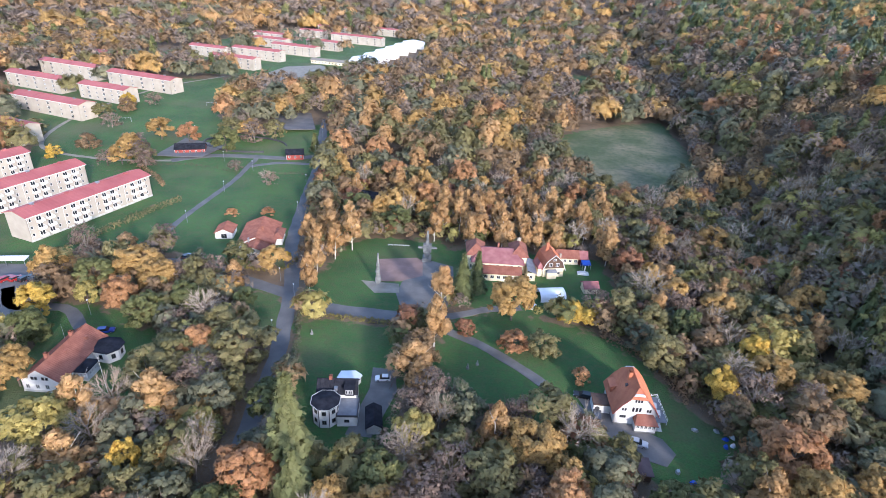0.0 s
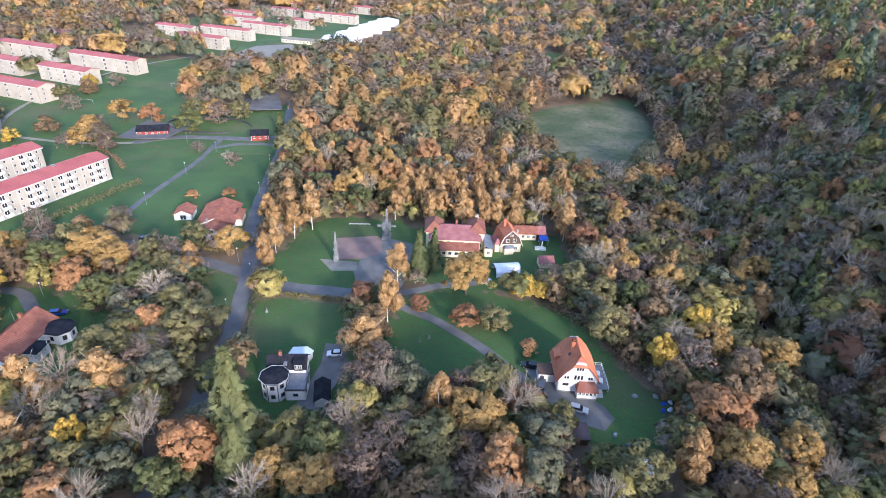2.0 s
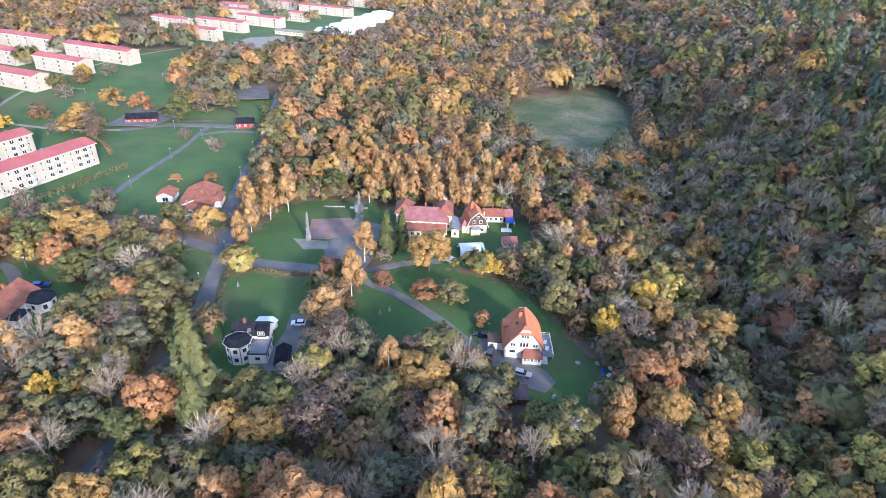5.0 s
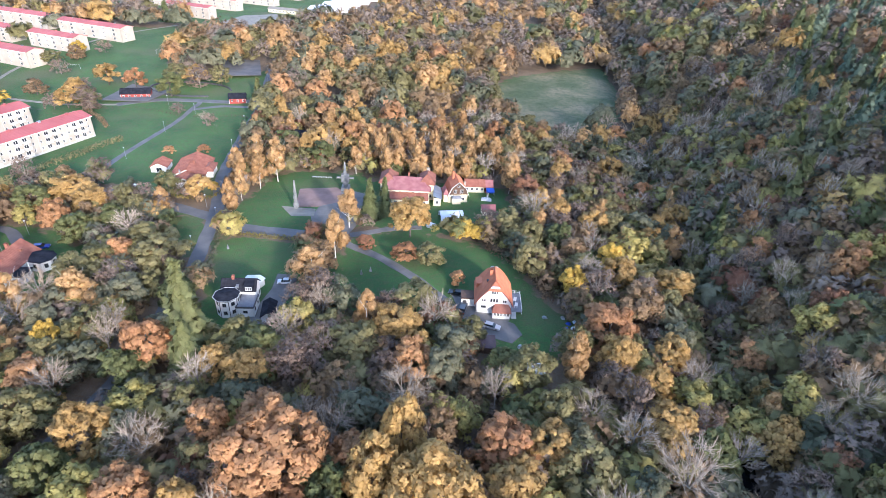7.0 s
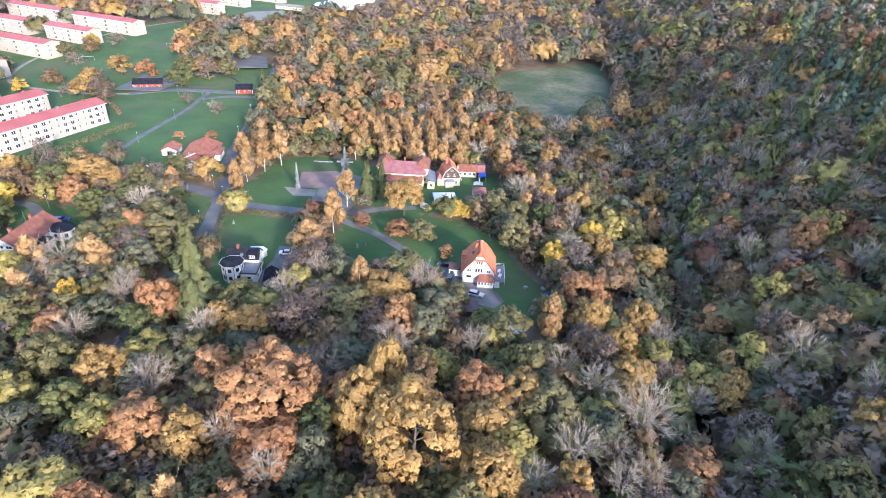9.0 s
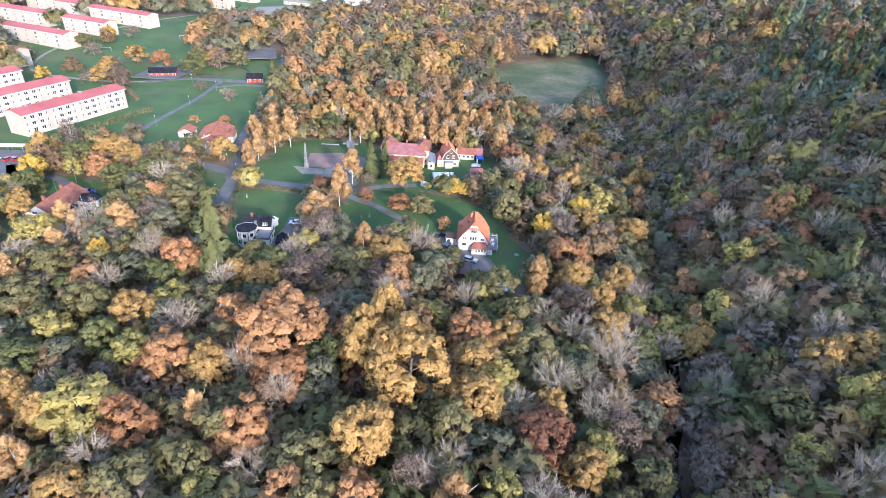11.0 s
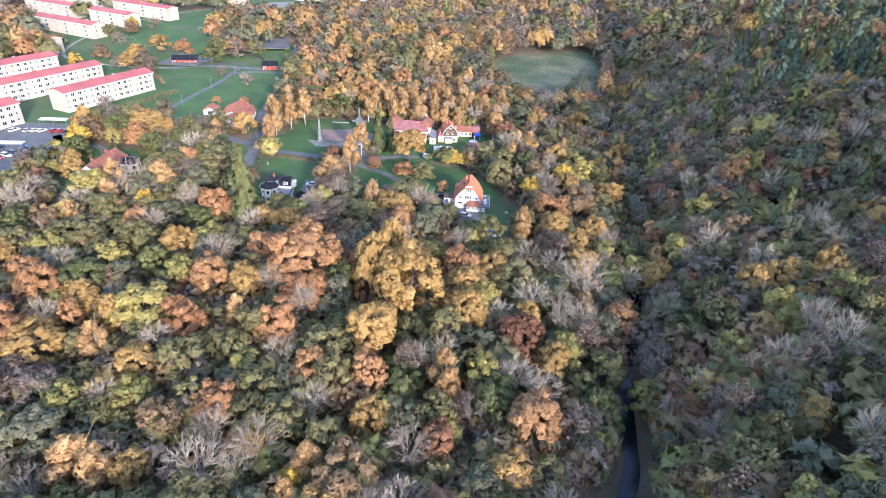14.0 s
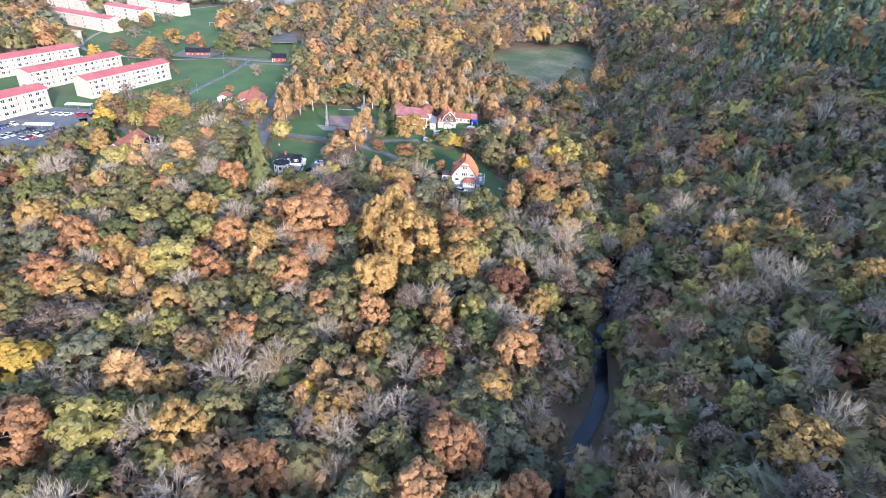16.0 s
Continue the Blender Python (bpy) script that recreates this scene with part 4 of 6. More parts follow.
def understorey(seed, tries):
    """Low shrubs and saplings under and between the near trees."""
    rng, out = random.Random(seed), []
    for _ in range(tries):
        x, y = rng.uniform(-150, 215), rng.uniform(-62, 250)
        if abs(x - 15) > 105 + 0.80 * (y + 75) or not is_free(x, y, 2):
            continue
        h = rng.uniform(2.5, 8.5) * (1.3 if x > float(creek_x(y)) else 1.0)
        kind = pick([("olive", 24), ("brown", 34), ("grey", 10), ("bare", 22), ("yellowgreen", 8), ("green", 6), ("gold", 5), ("russet", 3)], rng)
        out.append((kind, x, y, h, h * rng.uniform(0.38, 0.55), 105))
    return out


far_woods("undergrowth", understorey(31, 6600), "dense olive and brown undergrowth beneath the trees")
far_woods("southern_woods", scatter(25, 2600, lambda g: (g.uniform(-190, 260), g.uniform(-230, -56)), 0.95, 70), "mixed brown and olive woods along the creek")
far_woods("valley_woods", scatter(21, 9000, wedge(150, 520), 1.0, 230), "mixed golden, brown and olive autumn woods")
far_woods("distant_woods", scatter(22, 9000, wedge(500, 1100), 1.0, 130), "hazy brown and golden woods beyond the estate")
far_woods("ridge_woods", scatter(23, 6000, wedge(1050, 2700, 1.0), 1.0, 90), "brown woods on the distant ridge")
far_woods("hillside_woods", scatter(24, 3500, lambda g: (g.uniform(150, 420), g.uniform(-60, 300)), 0.95, 220), "mixed conifers and bare trees on the steep hillside")

for t_ in TREES.values():
    for o_ in [*t_.children_recursive, t_]:
        bpy.data.objects.remove(o_)


# ---- buildings ----
WINDOWS = {}


def window(parent, base, u, z, w, h, frame_mat=WHITE, bars=1, deep=0.10, name="window"):
    """A framed window in the wall plane base (x along, y inwards, z up), its lower left corner at u, z."""
    key = (w, h, frame_mat.name, bars, deep)
    if key not in WINDOWS:
        t, y0, y1 = 0.09, deep - 0.12, deep + 0.05
        us = [0, t] + [c for k in range(bars) for c in (w * (k + 1) / (bars + 1) - 0.035, w * (k + 1) / (bars + 1) + 0.035)] + [w - t, w]
        zs = [0, t, h - t, h]
        s, n = Shape(), len(us)
        s.v = [(u, y, z) for y in (y0, y1) for z in zs for u in us]
        full = lambda i, j: 0 <= i < n - 1 and 0 <= j < 3 and (j != 1 or i % 2 == 0)
        at = lambda k, i, j: (k * 4 + j) * n + i
        for i in range(n - 1):
            for j in range(3):
                if full(i, j):
                    s.f += [(at(0, i, j), at(0, i + 1, j), at(0, i + 1, j + 1), at(0, i, j + 1)), (at(1, i, j + 1), at(1, i + 1, j + 1), at(1, i + 1, j), at(1, i, j))]
                    for (di, dj), (p, q) in (((0, -1), ((i, j), (i + 1, j))), ((0, 1), ((i + 1, j + 1), (i, j + 1))), ((-1, 0), ((i, j + 1), (i, j))), ((1, 0), ((i + 1, j), (i + 1, j + 1)))):
                        if not full(i + di, j + dj):
                            s.f.append((at(0, *p), at(1, *p), at(1, *q), at(0, *q)))
        WINDOWS[key] = (s.mesh("window", frame_mat), Shape().box(t * 0.6, deep, t * 0.6, w - t * 0.6, deep + 0.03, h - t * 0.6).mesh("pane", GLASS))
    fm, pm = WINDOWS[key]
    ob = part(name, fm, None, parent, at=base @ Matrix.Translation((u, 0, z)))
    part("pane", pm, None, ob, "dark window glass")
    return ob


def wall_base(a, b):
    """The plane of a wall from a to b (outline counter-clockwise): x along it, y inwards."""
    d = Vector((b[0] - a[0], b[1] - a[1], 0)).normalized()
    return Matrix(((d.x, -d.y, 0, a[0]), (d.y, d.x, 0, a[1]), (0, 0, 1, 0), (0, 0, 0, 1)))


def wall(parent, a, b, z0, z1, mat, holes=(), top=(), thick=0.28, label=""):
    """A wall with real openings (u, z, w, h); top: points (u, z) of a gable above it. Returns its plane."""
    base, length = wall_base(a, b), math.hypot(b[0] - a[0], b[1] - a[1])
    us = sorted({0, length, *(c for u, z, w, h in holes for c in (u, u + w))})
    zs = sorted({z0, z1, *(c for u, z, w, h in holes for c in (z, z + h))})
    s = Shape()
    solid_at = lambda u, z: not any(hu < u < hu + w and hz < z < hz + h for hu, hz, w, h in holes)
    for u0, u1 in zip(us, us[1:]):
        for q0, q1 in zip(zs, zs[1:]):
            if solid_at((u0 + u1) / 2, (q0 + q1) / 2):
                s.poly((u0, 0, q0), (u1, 0, q0), (u1, 0, q1), (u0, 0, q1))
                s.poly((u1, thick, q0), (u0, thick, q0), (u0, thick, q1), (u1, thick, q1))
    for u, z, w, h in holes:
        s.poly((u, 0, z), (u, thick, z), (u + w, thick, z), (u + w, 0, z))
        s.poly((u, 0, z + h), (u + w, 0, z + h), (u + w, thick, z + h), (u, thick, z + h))
        s.poly((u, 0, z), (u, 0, z + h), (u, thick, z + h), (u, thick, z))
        s.poly((u + w, 0, z), (u + w, thick, z), (u + w, thick, z + h), (u + w, 0, z + h))
    s.poly((0, 0, z0), (0, 0, z1), (0, thick, z1), (0, thick, z0))
    s.poly((length, 0, z0), (length, thick, z0), (length, thick, z1), (length, 0, z1))
    s.poly((0, 0, z1), (length, 0, z1), (length, thick, z1), (0, thick, z1))
    if top:
        ring = [(0, z1), (length, z1)] + list(top)
        s.poly(*[(u, 0, z) for u, z in ring])
        s.poly(*[(u, thick, z) for u, z in reversed(ring)])
        for (u0, q0), (u1, q1) in zip(ring, ring[1:] + ring[:1]):
            s.poly((u0, 0, q0), (u0, thick, q0), (u1, thick, q1), (u1, 0, q1))
    part("wall", s, mat, parent, label, at=base)
    return base


def box_house(parent, x0, y0, x1, y1, z1, mat, rows, gable=None, gable_ends="y", z0=-0.4, frame_mat=WHITE, bars=1):
    """Four walls with windows. rows[side] lists (sill, width, height, count) for s, e, n, w; gable: height of the ridge."""
    c = [(x0, y0), (x1, y0), (x1, y1), (x0, y1)]
    for i, side in enumerate("senw"):
        a, b = c[i], c[(i + 1) % 4]
        length = math.hypot(b[0] - a[0], b[1] - a[1])
        holes = []
        for sill, w, h, count in rows.get(side, ()):
            holes += [(length * (k + 0.5) / count - w / 2, sill, w, h) for k in range(count)]
        top = [(length / 2, gable)] if gable and side in ("sn" if gable_ends == "y" else "ew") else ()
        base = wall(parent, a, b, z0, z1, mat, holes, top)
        for u, z, w, h in holes:
            window(parent, base, u, z, w, h, frame_mat, bars)
    part("floor", Shape().box(x0 + 0.3, y0 + 0.3, 0.05, x1 - 0.3, y1 - 0.3, 0.2), BROWNWOOD, parent)


def ribbed(a, b, c, d, count, thick=0.16, up=0.07, w=0.06):
    """A roof plane from the eave a-b to the ridge d-c, with raised seams or tile rolls running up it, in one piece."""
    a, b, c, d = map(Vector, (a, b, c, d))
    run, s = (b - a).length, Shape()
    ts = []
    for k in range(count + 1):
        t = k / count
        for off, z in ((-w, 0), (-w * 0.5, up), (w * 0.5, up), (w, 0)):
            ts.append((min(1.0, max(0.0, t + off / run)), z))
    n = len(ts)
    for p, q in ((a, b), (d, c)):
        s.v += [tuple(p.lerp(q, t) + Vector((0, 0, z))) for t, z in ts]
    s.v += [tuple(p - Vector((0, 0, thick))) for p in (a, b, c, d)]
    s.f += [(k, k + 1, n + k + 1, n + k) for k in range(n - 1)]
    m = 2 * n
    s.f += [(m, m + 3, m + 2, m + 1), (m, m + 1, *range(n - 1, -1, -1)), (m + 2, m + 3, *range(n, 2 * n)), (m + 3, m, 0, n), (m + 1, m + 2, 2 * n - 1, n - 1)]
    return s


def gable_roof(parent, x0, y0, x1, y1, eave, ridge, mat, over=0.5, along="y", seams=0.9, thick=0.2, label=""):
    """Two roof planes with seams and a ridge cap."""
    def spin(x, y, z):
        return (x, y, z) if along == "y" else (y, x, z)
    if along == "x":
        x0, y0, x1, y1 = y0, x0, y1, x1
    mid, drop = (x0 + x1) / 2, (ridge - eave) / ((x1 - x0) / 2) * over
    for sx in (x0 - over, x1 + over):
        pts = [spin(sx, y0 - over, eave - drop), spin(sx, y1 + over, eave - drop), spin(mid, y1 + over, ridge), spin(mid, y0 - over, ridge)]
        lifted = [(p[0], p[1], p[2] + thick) for p in pts]
        s = ribbed(*lifted, max(2, int((y1 - y0 + 2 * over) / seams)), thick)
        part("roof", s, mat, parent, label)
    s = Shape()
    s.tube(spin(mid, y0 - over, ridge + thick), spin(mid, y1 + over, ridge + thick), 0.12, 0.12, 6)
    part("ridge_cap", s, mat, parent)


def hip_roof(parent, x0, y0, x1, y1, eave, ridge, mat, over=0.5, inset=None, thick=0.2, label=""):
    x0, y0, x1, y1 = x0 - over, y0 - over, x1 + over, y1 + over
    w, d = x1 - x0, y1 - y0
    k = inset if inset is not None else min(w, d) / 2
    if w >= d:
        r0, r1 = (x0 + k, (y0 + y1) / 2, ridge), (x1 - k, (y0 + y1) / 2, ridge)
        planes = [[(x0, y0, eave), (x1, y0, eave), r1, r0], [(x1, y1, eave), (x0, y1, eave), r0, r1], [(x1, y0, eave), (x1, y1, eave), r1], [(x0, y1, eave), (x0, y0, eave), r0]]
    else:
        r0, r1 = ((x0 + x1) / 2, y0 + k, ridge), ((x0 + x1) / 2, y1 - k, ridge)
        planes = [[(x1, y0, eave), (x1, y1, eave), r1, r0], [(x0, y1, eave), (x0, y0, eave), r0, r1], [(x0, y0, eave), (x1, y0, eave), r0], [(x1, y1, eave), (x0, y1, eave), r1]]
    for p in planes:
        s = Shape().slab([(x, y, z + thick) for x, y, z in p], thick)
        part("roof", s, mat, parent, label)
    for p in planes[:2]:
        for a, b in ((p[0], p[3]), (p[1], p[2])):
            part("hip_cap", Shape().tube((a[0], a[1], a[2] + thick), (b[0], b[1], b[2] + thick), 0.11, 0.11, 5), mat, parent)


def chimney(parent, x, y, z0, z1, w=0.7, mat=None, d=0.7):
    s = Shape().box(x - w / 2, y - d / 2, z0, x + w / 2, y + d / 2, z1)
    s.box(x - w / 2 - 0.08, y - d / 2 - 0.08, z1 - 0.18, x + w / 2 + 0.08, y + d / 2 + 0.08, z1)
    s.box(x - 0.15, y - 0.15, z1, x + 0.15, y + 0.15, z1 + 0.25)
    part("chimney", s, mat or OLDTILE, parent, "brick chimney with a capped top")


def apartment_block(at, length, width, height, storeys, label, bays, detail, group):
    """A long low block of flats: local x runs along its front, y to the back."""
    ob = thing("apartment_building", at, label, "apartment building", group)
    fl = (height - 1.0) / storeys
    holes_f, holes_b, spots = [], [], []
    bay = length / bays
    for k in range(bays):
        for f in range(storeys):
            z = 1.0 + f * fl + 0.85
            if detail:
                holes_f += [(k * bay + bay * 0.06, z, 0.9, 1.2), (k * bay + bay * 0.80, z, 0.9, 1.2)]
                spots += [(k * bay + bay * 0.24, z - 0.75), (k * bay + bay * 0.52, z - 0.75)]
                holes_f += [(k * bay + bay * 0.26, z - 0.75, 1.9, 2.0), (k * bay + bay * 0.54, z - 0.75, 1.9, 2.0)]
            else:
                holes_f += [(k * bay + bay * 0.15, z, 1.4, 1.2), (k * bay + bay * 0.6, z - 0.6, 2.0, 1.8)]
            holes_b += [(k * bay + bay * 0.2, z, 1.3, 1.2), (k * bay + bay * 0.65, z, 1.3, 1.2)]
    pf = wall(ob, (0, 0), (length, 0), -0.6, height, CREAM, holes_f)
    pb = wall(ob, (length, width), (0, width), -0.6, height, CREAM, holes_b if detail else ())
    end = [(width * 0.3 - 0.5, 1.0 + f * fl + 0.85, 1.0, 1.2) for f in range(storeys)] if not detail else [(width * 0.62, 1.0 + f * fl + 0.85, 0.9, 1.2) for f in range(storeys)]
    pe = wall(ob, (length, 0), (length, width), -0.6, height, CREAM, end, [(width / 2, height + 1.5)])
    wall(ob, (0, width), (0, 0), -0.6, height, CREAM, (), [(width / 2, height + 1.5)], label="plain cream rendered gable wall")
    for u, z, w, h in holes_f:
        window(ob, pf, u, z, w, h, WHITE, 1 if w > 1 else 0)
    for u, z, w, h in end:
        window(ob, pe, u, z, w, h, WHITE, 0)
    if detail:
        for u, z, w, h in holes_b[::2]:
            window(ob, pb, u, z, w, h, WHITE, 1)
        slab = Shape().box(0, -1.5, -0.15, 2.5, 0.0, 0.0).mesh("balcony", CONCRETE)
        front = Shape().box(0, -1.5, 0.02, 2.5, -1.43, 1.0).box(0, -1.43, 0.02, 0.06, 0, 1.0).box(2.44, -1.43, 0.02, 2.5, 0, 1.0).mesh("parapet", WHITE)
        for u, z in spots:
            b = part("balcony", slab, None, ob, "concrete balcony with white sheet front", at=pf @ Matrix.Translation((u, -0.01, z)))
            part("parapet", front, None, b)
        for k in range(bays):
            part("drainpipe", Shape().tube((k * bay + 0.25, -0.08, -0.5), (k * bay + 0.25, -0.08, height), 0.06, 0.06, 5), WHITE, ob)
        part("plinth", Shape().box(-0.05, -0.06, -0.6, length + 0.05, -0.004, 0.75), CONCRETE, ob)
    gable_roof(ob, 0, 0, length, width, height + 0.05, height + 1.6, REDMETAL, 0.55, "x", 1.6 if detail else 4.0, label="red sheet-metal roof with standing seams")
    for sy in (-0.62, width + 0.5):
        part("fascia", Shape().box(-0.55, sy, height - 0.32, length + 0.55, sy + 0.12, height - 0.04), WHITE, ob, "white painted fascia board")
    for k in range(bays):
        x = (k + 0.5) * bay
        part("roof_vent", Shape().box(x - 0.6, width / 2 - 0.5, height + 1.3, x + 0.6, width / 2 + 0.5, height + 2.2).box(x - 0.7, width / 2 - 0.6, height + 2.2, x + 0.7, width / 2 + 0.6, height + 2.32), REDMETAL if k % 2 else STEEL, ob)
    return ob


def facing(x, y, yaw, z=None):
    """A pose on the ground at x, y."""
    return pose(x, y, (land1(x, y) if z is None else z), 0, 0, yaw)


FLATS = "three-storey cream apartment block with red sheet roof and balconies"
for x_, y_, n_ in ((-162, 159, 53), (-197, 162, 56), (-232, 172, 56), (-183, 91, 51)):
    apartment_block(facing(x_, y_, 74.5, 0.0), n_, 11.0, 9.6, 3, FLATS, 4, True, "apartment blocks")


def far_block(x, y, length, yaw=-15.5, storeys=3):
    """A distant block, placed by its front right corner."""
    a = radians(yaw)
    x0, y0 = x - length * math.cos(a), y - length * math.sin(a)
    z = land1(x, y)
    apartment_block(facing(x0, y0, yaw, z), length, 11.5, 9.8, storeys, "distant cream apartment block with red roof", 3, False, "distant apartment blocks")


for x_, y_, n_ in FAR_BLOCKS:
    far_block(x_, y_, n_)


def window_row(parent, base, zs, us, w, h, frame_mat=WHITE, bars=0, proud=True):
    for z in zs:
        for u in us:
            window(parent, base, u, z, w, h, frame_mat, bars, deep=-0.02 if proud else 0.1)


def white_house():
    """Rendered house with a steep kinked tile roof, glazed porch, garage and terrace."""
    ob = thing("house", facing(35.0, 101.6, 2.0, 0.0), "white rendered house with a steep orange tile roof", "house")
    W, D, E = 9.6, 10.6, 4.0
    prof = [(W, E), (W - 1.1, 6.2), (W - 2.9, 8.3), (W / 2 + 0.9, 9.5), (W / 2 - 0.9, 9.5), (2.9, 8.3), (1.1, 6.2), (0, E)]
    holes = [(1.0, 2.3, 1.5, 0.7), (2.0, 4.0 - 1.0, 0.5, 0.6)]
    pf = wall(ob, (0, 0), (W, 0), -0.4, E, PLASTER, [(1.2, 2.2, 1.5, 0.8), (6.4, 2.2, 1.3, 1.3)], prof[1:-1])
    window(ob, pf, 1.2, 2.2, 1.5, 0.8, TRIM, 2)
    window(ob, pf, 6.4, 2.2, 1.3, 1.3, WHITE, 1)
    for u in (3.75, 4.55, 5.35):
        window(ob, pf, u, 4.4, 0.5, 1.2, TRIM, 0, deep=-0.02)
    for u in (3.95, 4.6, 5.25):
        window(ob, pf, u, 7.2, 0.42, 0.85, TRIM, 0, deep=-0.02)
    for u in (1.35, 2.0, 7.2, 7.8):
        window(ob, pf, u, 4.5, 0.42, 0.7, TRIM, 0, deep=-0.02)
    wall(ob, (W, 0), (W, D), -0.4, E, PLASTER, [(2, 1.0, 1.2, 1.4), (6, 1.0, 1.2, 1.4)])
    pe = wall_base((W, 0), (W, D))
    window_row(ob, pe, (1.0,), (2, 6), 1.2, 1.4, WHITE, 1, False)
    wall(ob, (W, D), (0, D), -0.4, E, PLASTER, (), [(W - p[0], p[1]) for p in reversed(prof[1:-1])])
    wall(ob, (0, D), (0, 0), -0.4, E, PLASTER, [(5, 1.2, 1.2, 1.3)])
    window(ob, wall_base((0, D), (0, 0)), 5, 1.2, 1.2, 1.3, WHITE, 1)
    part("plinth", Shape().box(-0.06, -0.06, -0.4, W + 0.06, D + 0.06, 0.5), STONE, ob, "grey stone plinth")
    # roof: kinked planes on both sides, with a clipped hip over each gable
    o, hip = 0.45, 1.9
    lower, kink, upper, top = (-0.7, 3.5), (1.1, 6.35), (2.9, 8.45), (W / 2, 10.4)
    for side in (0, 1):
        fx = (lambda x: x) if side == 0 else (lambda x: W - x)
        for (xa, za), (xb, zb) in ((lower, kink), (kink, upper)):
            q = [(fx(xa), -o, za), (fx(xa), D + o, za), (fx(xb), D + o, zb), (fx(xb), -o, zb)]
            part("roof", ribbed(*q, 34), TILE, ob, "orange clay tile roof plane")
        q = [(fx(upper[0]), -o, upper[1]), (fx(upper[0]), D + o, upper[1]), (fx(top[0]), D + o - hip, top[1]), (fx(top[0]), -o + hip, top[1])]
        part("roof", ribbed(*q, 34), TILE, ob, "orange clay tile roof plane")
    for y, yr in ((-o, -o + hip), (D + o, D + o - hip)):
        q = [(upper[0], y, upper[1]), (W - upper[0], y, upper[1]), (top[0], yr, top[1])]
        part("roof", Shape().slab(q if y < 0 else q[::-1], 0.16), TILE, ob)
    s = Shape().tube((top[0], -o + hip, top[1] + 0.05), (top[0], D + o - hip, top[1] + 0.05), 0.13, 0.13, 6)
    part("ridge_cap", s, TILE, ob)
    for x in (0, W):
        f = (lambda v: v) if x == 0 else (lambda v: W - v)
        s = Shape()
        for (xa, za), (xb, zb) in ((lower, kink), (kink, upper)):
            s.tube((f(xa), -o - 0.03, za - 0.05), (f(xb), -o - 0.03, zb - 0.05), 0.10, 0.10, 4)
        part("bargeboard", s, REDWOOD, ob, "red painted bargeboard")
    part("dormer", Shape().box(-0.2, 6.2, 3.9, 1.6, 9.2, 6.0).slab([(-0.5, 6.0, 6.1), (-0.5, 9.4, 6.1), (1.7, 9.4, 6.7), (1.7, 6.0, 6.7)][::-1], 0.12), TILE, ob, "tile-hung side dormer")
    part("roof_hatch", Shape().box(2.5, 4.2, 8.1, 3.1, 4.8, 8.75), TRIM, ob)
    chimney(ob, 3.7, 6.4, 8.6, 11.2, 0.8, TILE, 1.1)
    # glazed porch at the front
    p = [(4.6, -2.2), (9.5, -2.2), (9.5, 0), (4.6, 0)]
    porch_holes = [(0.25 + k * 0.92, 1.25, 0.72, 1.15) for k in range(5)]
    pp = wall(ob, p[0], p[1], -0.4, 2.6, WHITE, porch_holes, thick=0.15)
    for u, z, w, h in porch_holes:
        window(ob, pp, u, z, w, h, WHITE, 1, 0.06)
    side = [(0.3, 1.25, 0.7, 1.15), (1.2, 1.25, 0.7, 1.15)]
    for a, b in ((p[1], p[2]), (p[3], p[0])):
        q = wall(ob, a, b, -0.4, 2.6, WHITE, side, thick=0.15)
        for u, z, w, h in side:
            window(ob, q, u, z, w, h, WHITE, 1, 0.06)
    s = Shape().slab([(4.3, -2.55, 2.6), (9.8, -2.55, 2.6), (8.9, -0.02, 3.9), (5.2, -0.02, 3.9)], 0.14)
    s.slab([(4.3, -2.55, 2.6), (5.2, -0.02, 3.9), (4.3, -0.02, 2.6)], 0.14).slab([(9.8, -2.55, 2.6), (9.8, -0.02, 2.6), (8.9, -0.02, 3.9)], 0.14)
    part("porch_roof", s, OLDTILE, ob, "brown tiled porch roof")
    part("porch_base", Shape().box(4.55, -2.25, -0.4, 9.55, -0.07, 0.45), STONE, ob)
    # garage with a flat roof and a raised arch
    g = (-4.2, 3.2, -0.1, 7.0)
    part("garage", Shape().box(g[0], g[1], -0.4, g[2], g[3], 2.6), PLASTER, ob, "white rendered garage")
    part("garage_roof", Shape().box(g[0] - 0.25, g[1] - 0.25, 2.6, g[2] - 0.02, g[3] + 0.25, 2.8).box(g[0] - 0.3, g[1] - 0.3, 2.72, g[2] - 0.02, g[1] - 0.2, 2.95), BROWNWOOD, ob, "flat dark brown garage roof")
    arch = [(-3.9, 0.0), (-2.7, 0.0), (-2.7, 1.5)] + [(-3.3 + 0.6 * math.cos(a), 1.5 + 0.6 * math.sin(a)) for a in np.linspace(0.3, 2.84, 6)] + [(-3.9, 1.5)]
    part("garage_door", Shape().poly(*[(x, g[1] - 0.04, z) for x, z in arch]).poly(*[(x, g[1] - 0.01, z) for x, z in arch]), TRIM, ob, "dark arched garage opening")
    # terrace on the right, with rail posts and steps
    part("terrace", Shape().box(W + 0.05, 1.0, 0.7, W + 3.6, 10.0, 0.9), FELT, ob, "grey boarded terrace")
    for x, y in [(W + 3.5, 1.1 + 1.46 * k) for k in range(7)] + [(W + 0.4, 9.9), (W + 2, 9.9)]:
        part("post", Shape().box(x - 0.05, y - 0.05, -0.4, x + 0.05, y + 0.05, 1.85), WHITE, ob)
    for z in (1.3, 1.8):
        part("rail", Shape().box(W + 3.47, 1.0, z, W + 3.53, 10.0, z + 0.08).box(W + 0.3, 9.87, z, W + 3.47, 9.93, z + 0.08), WHITE, ob)
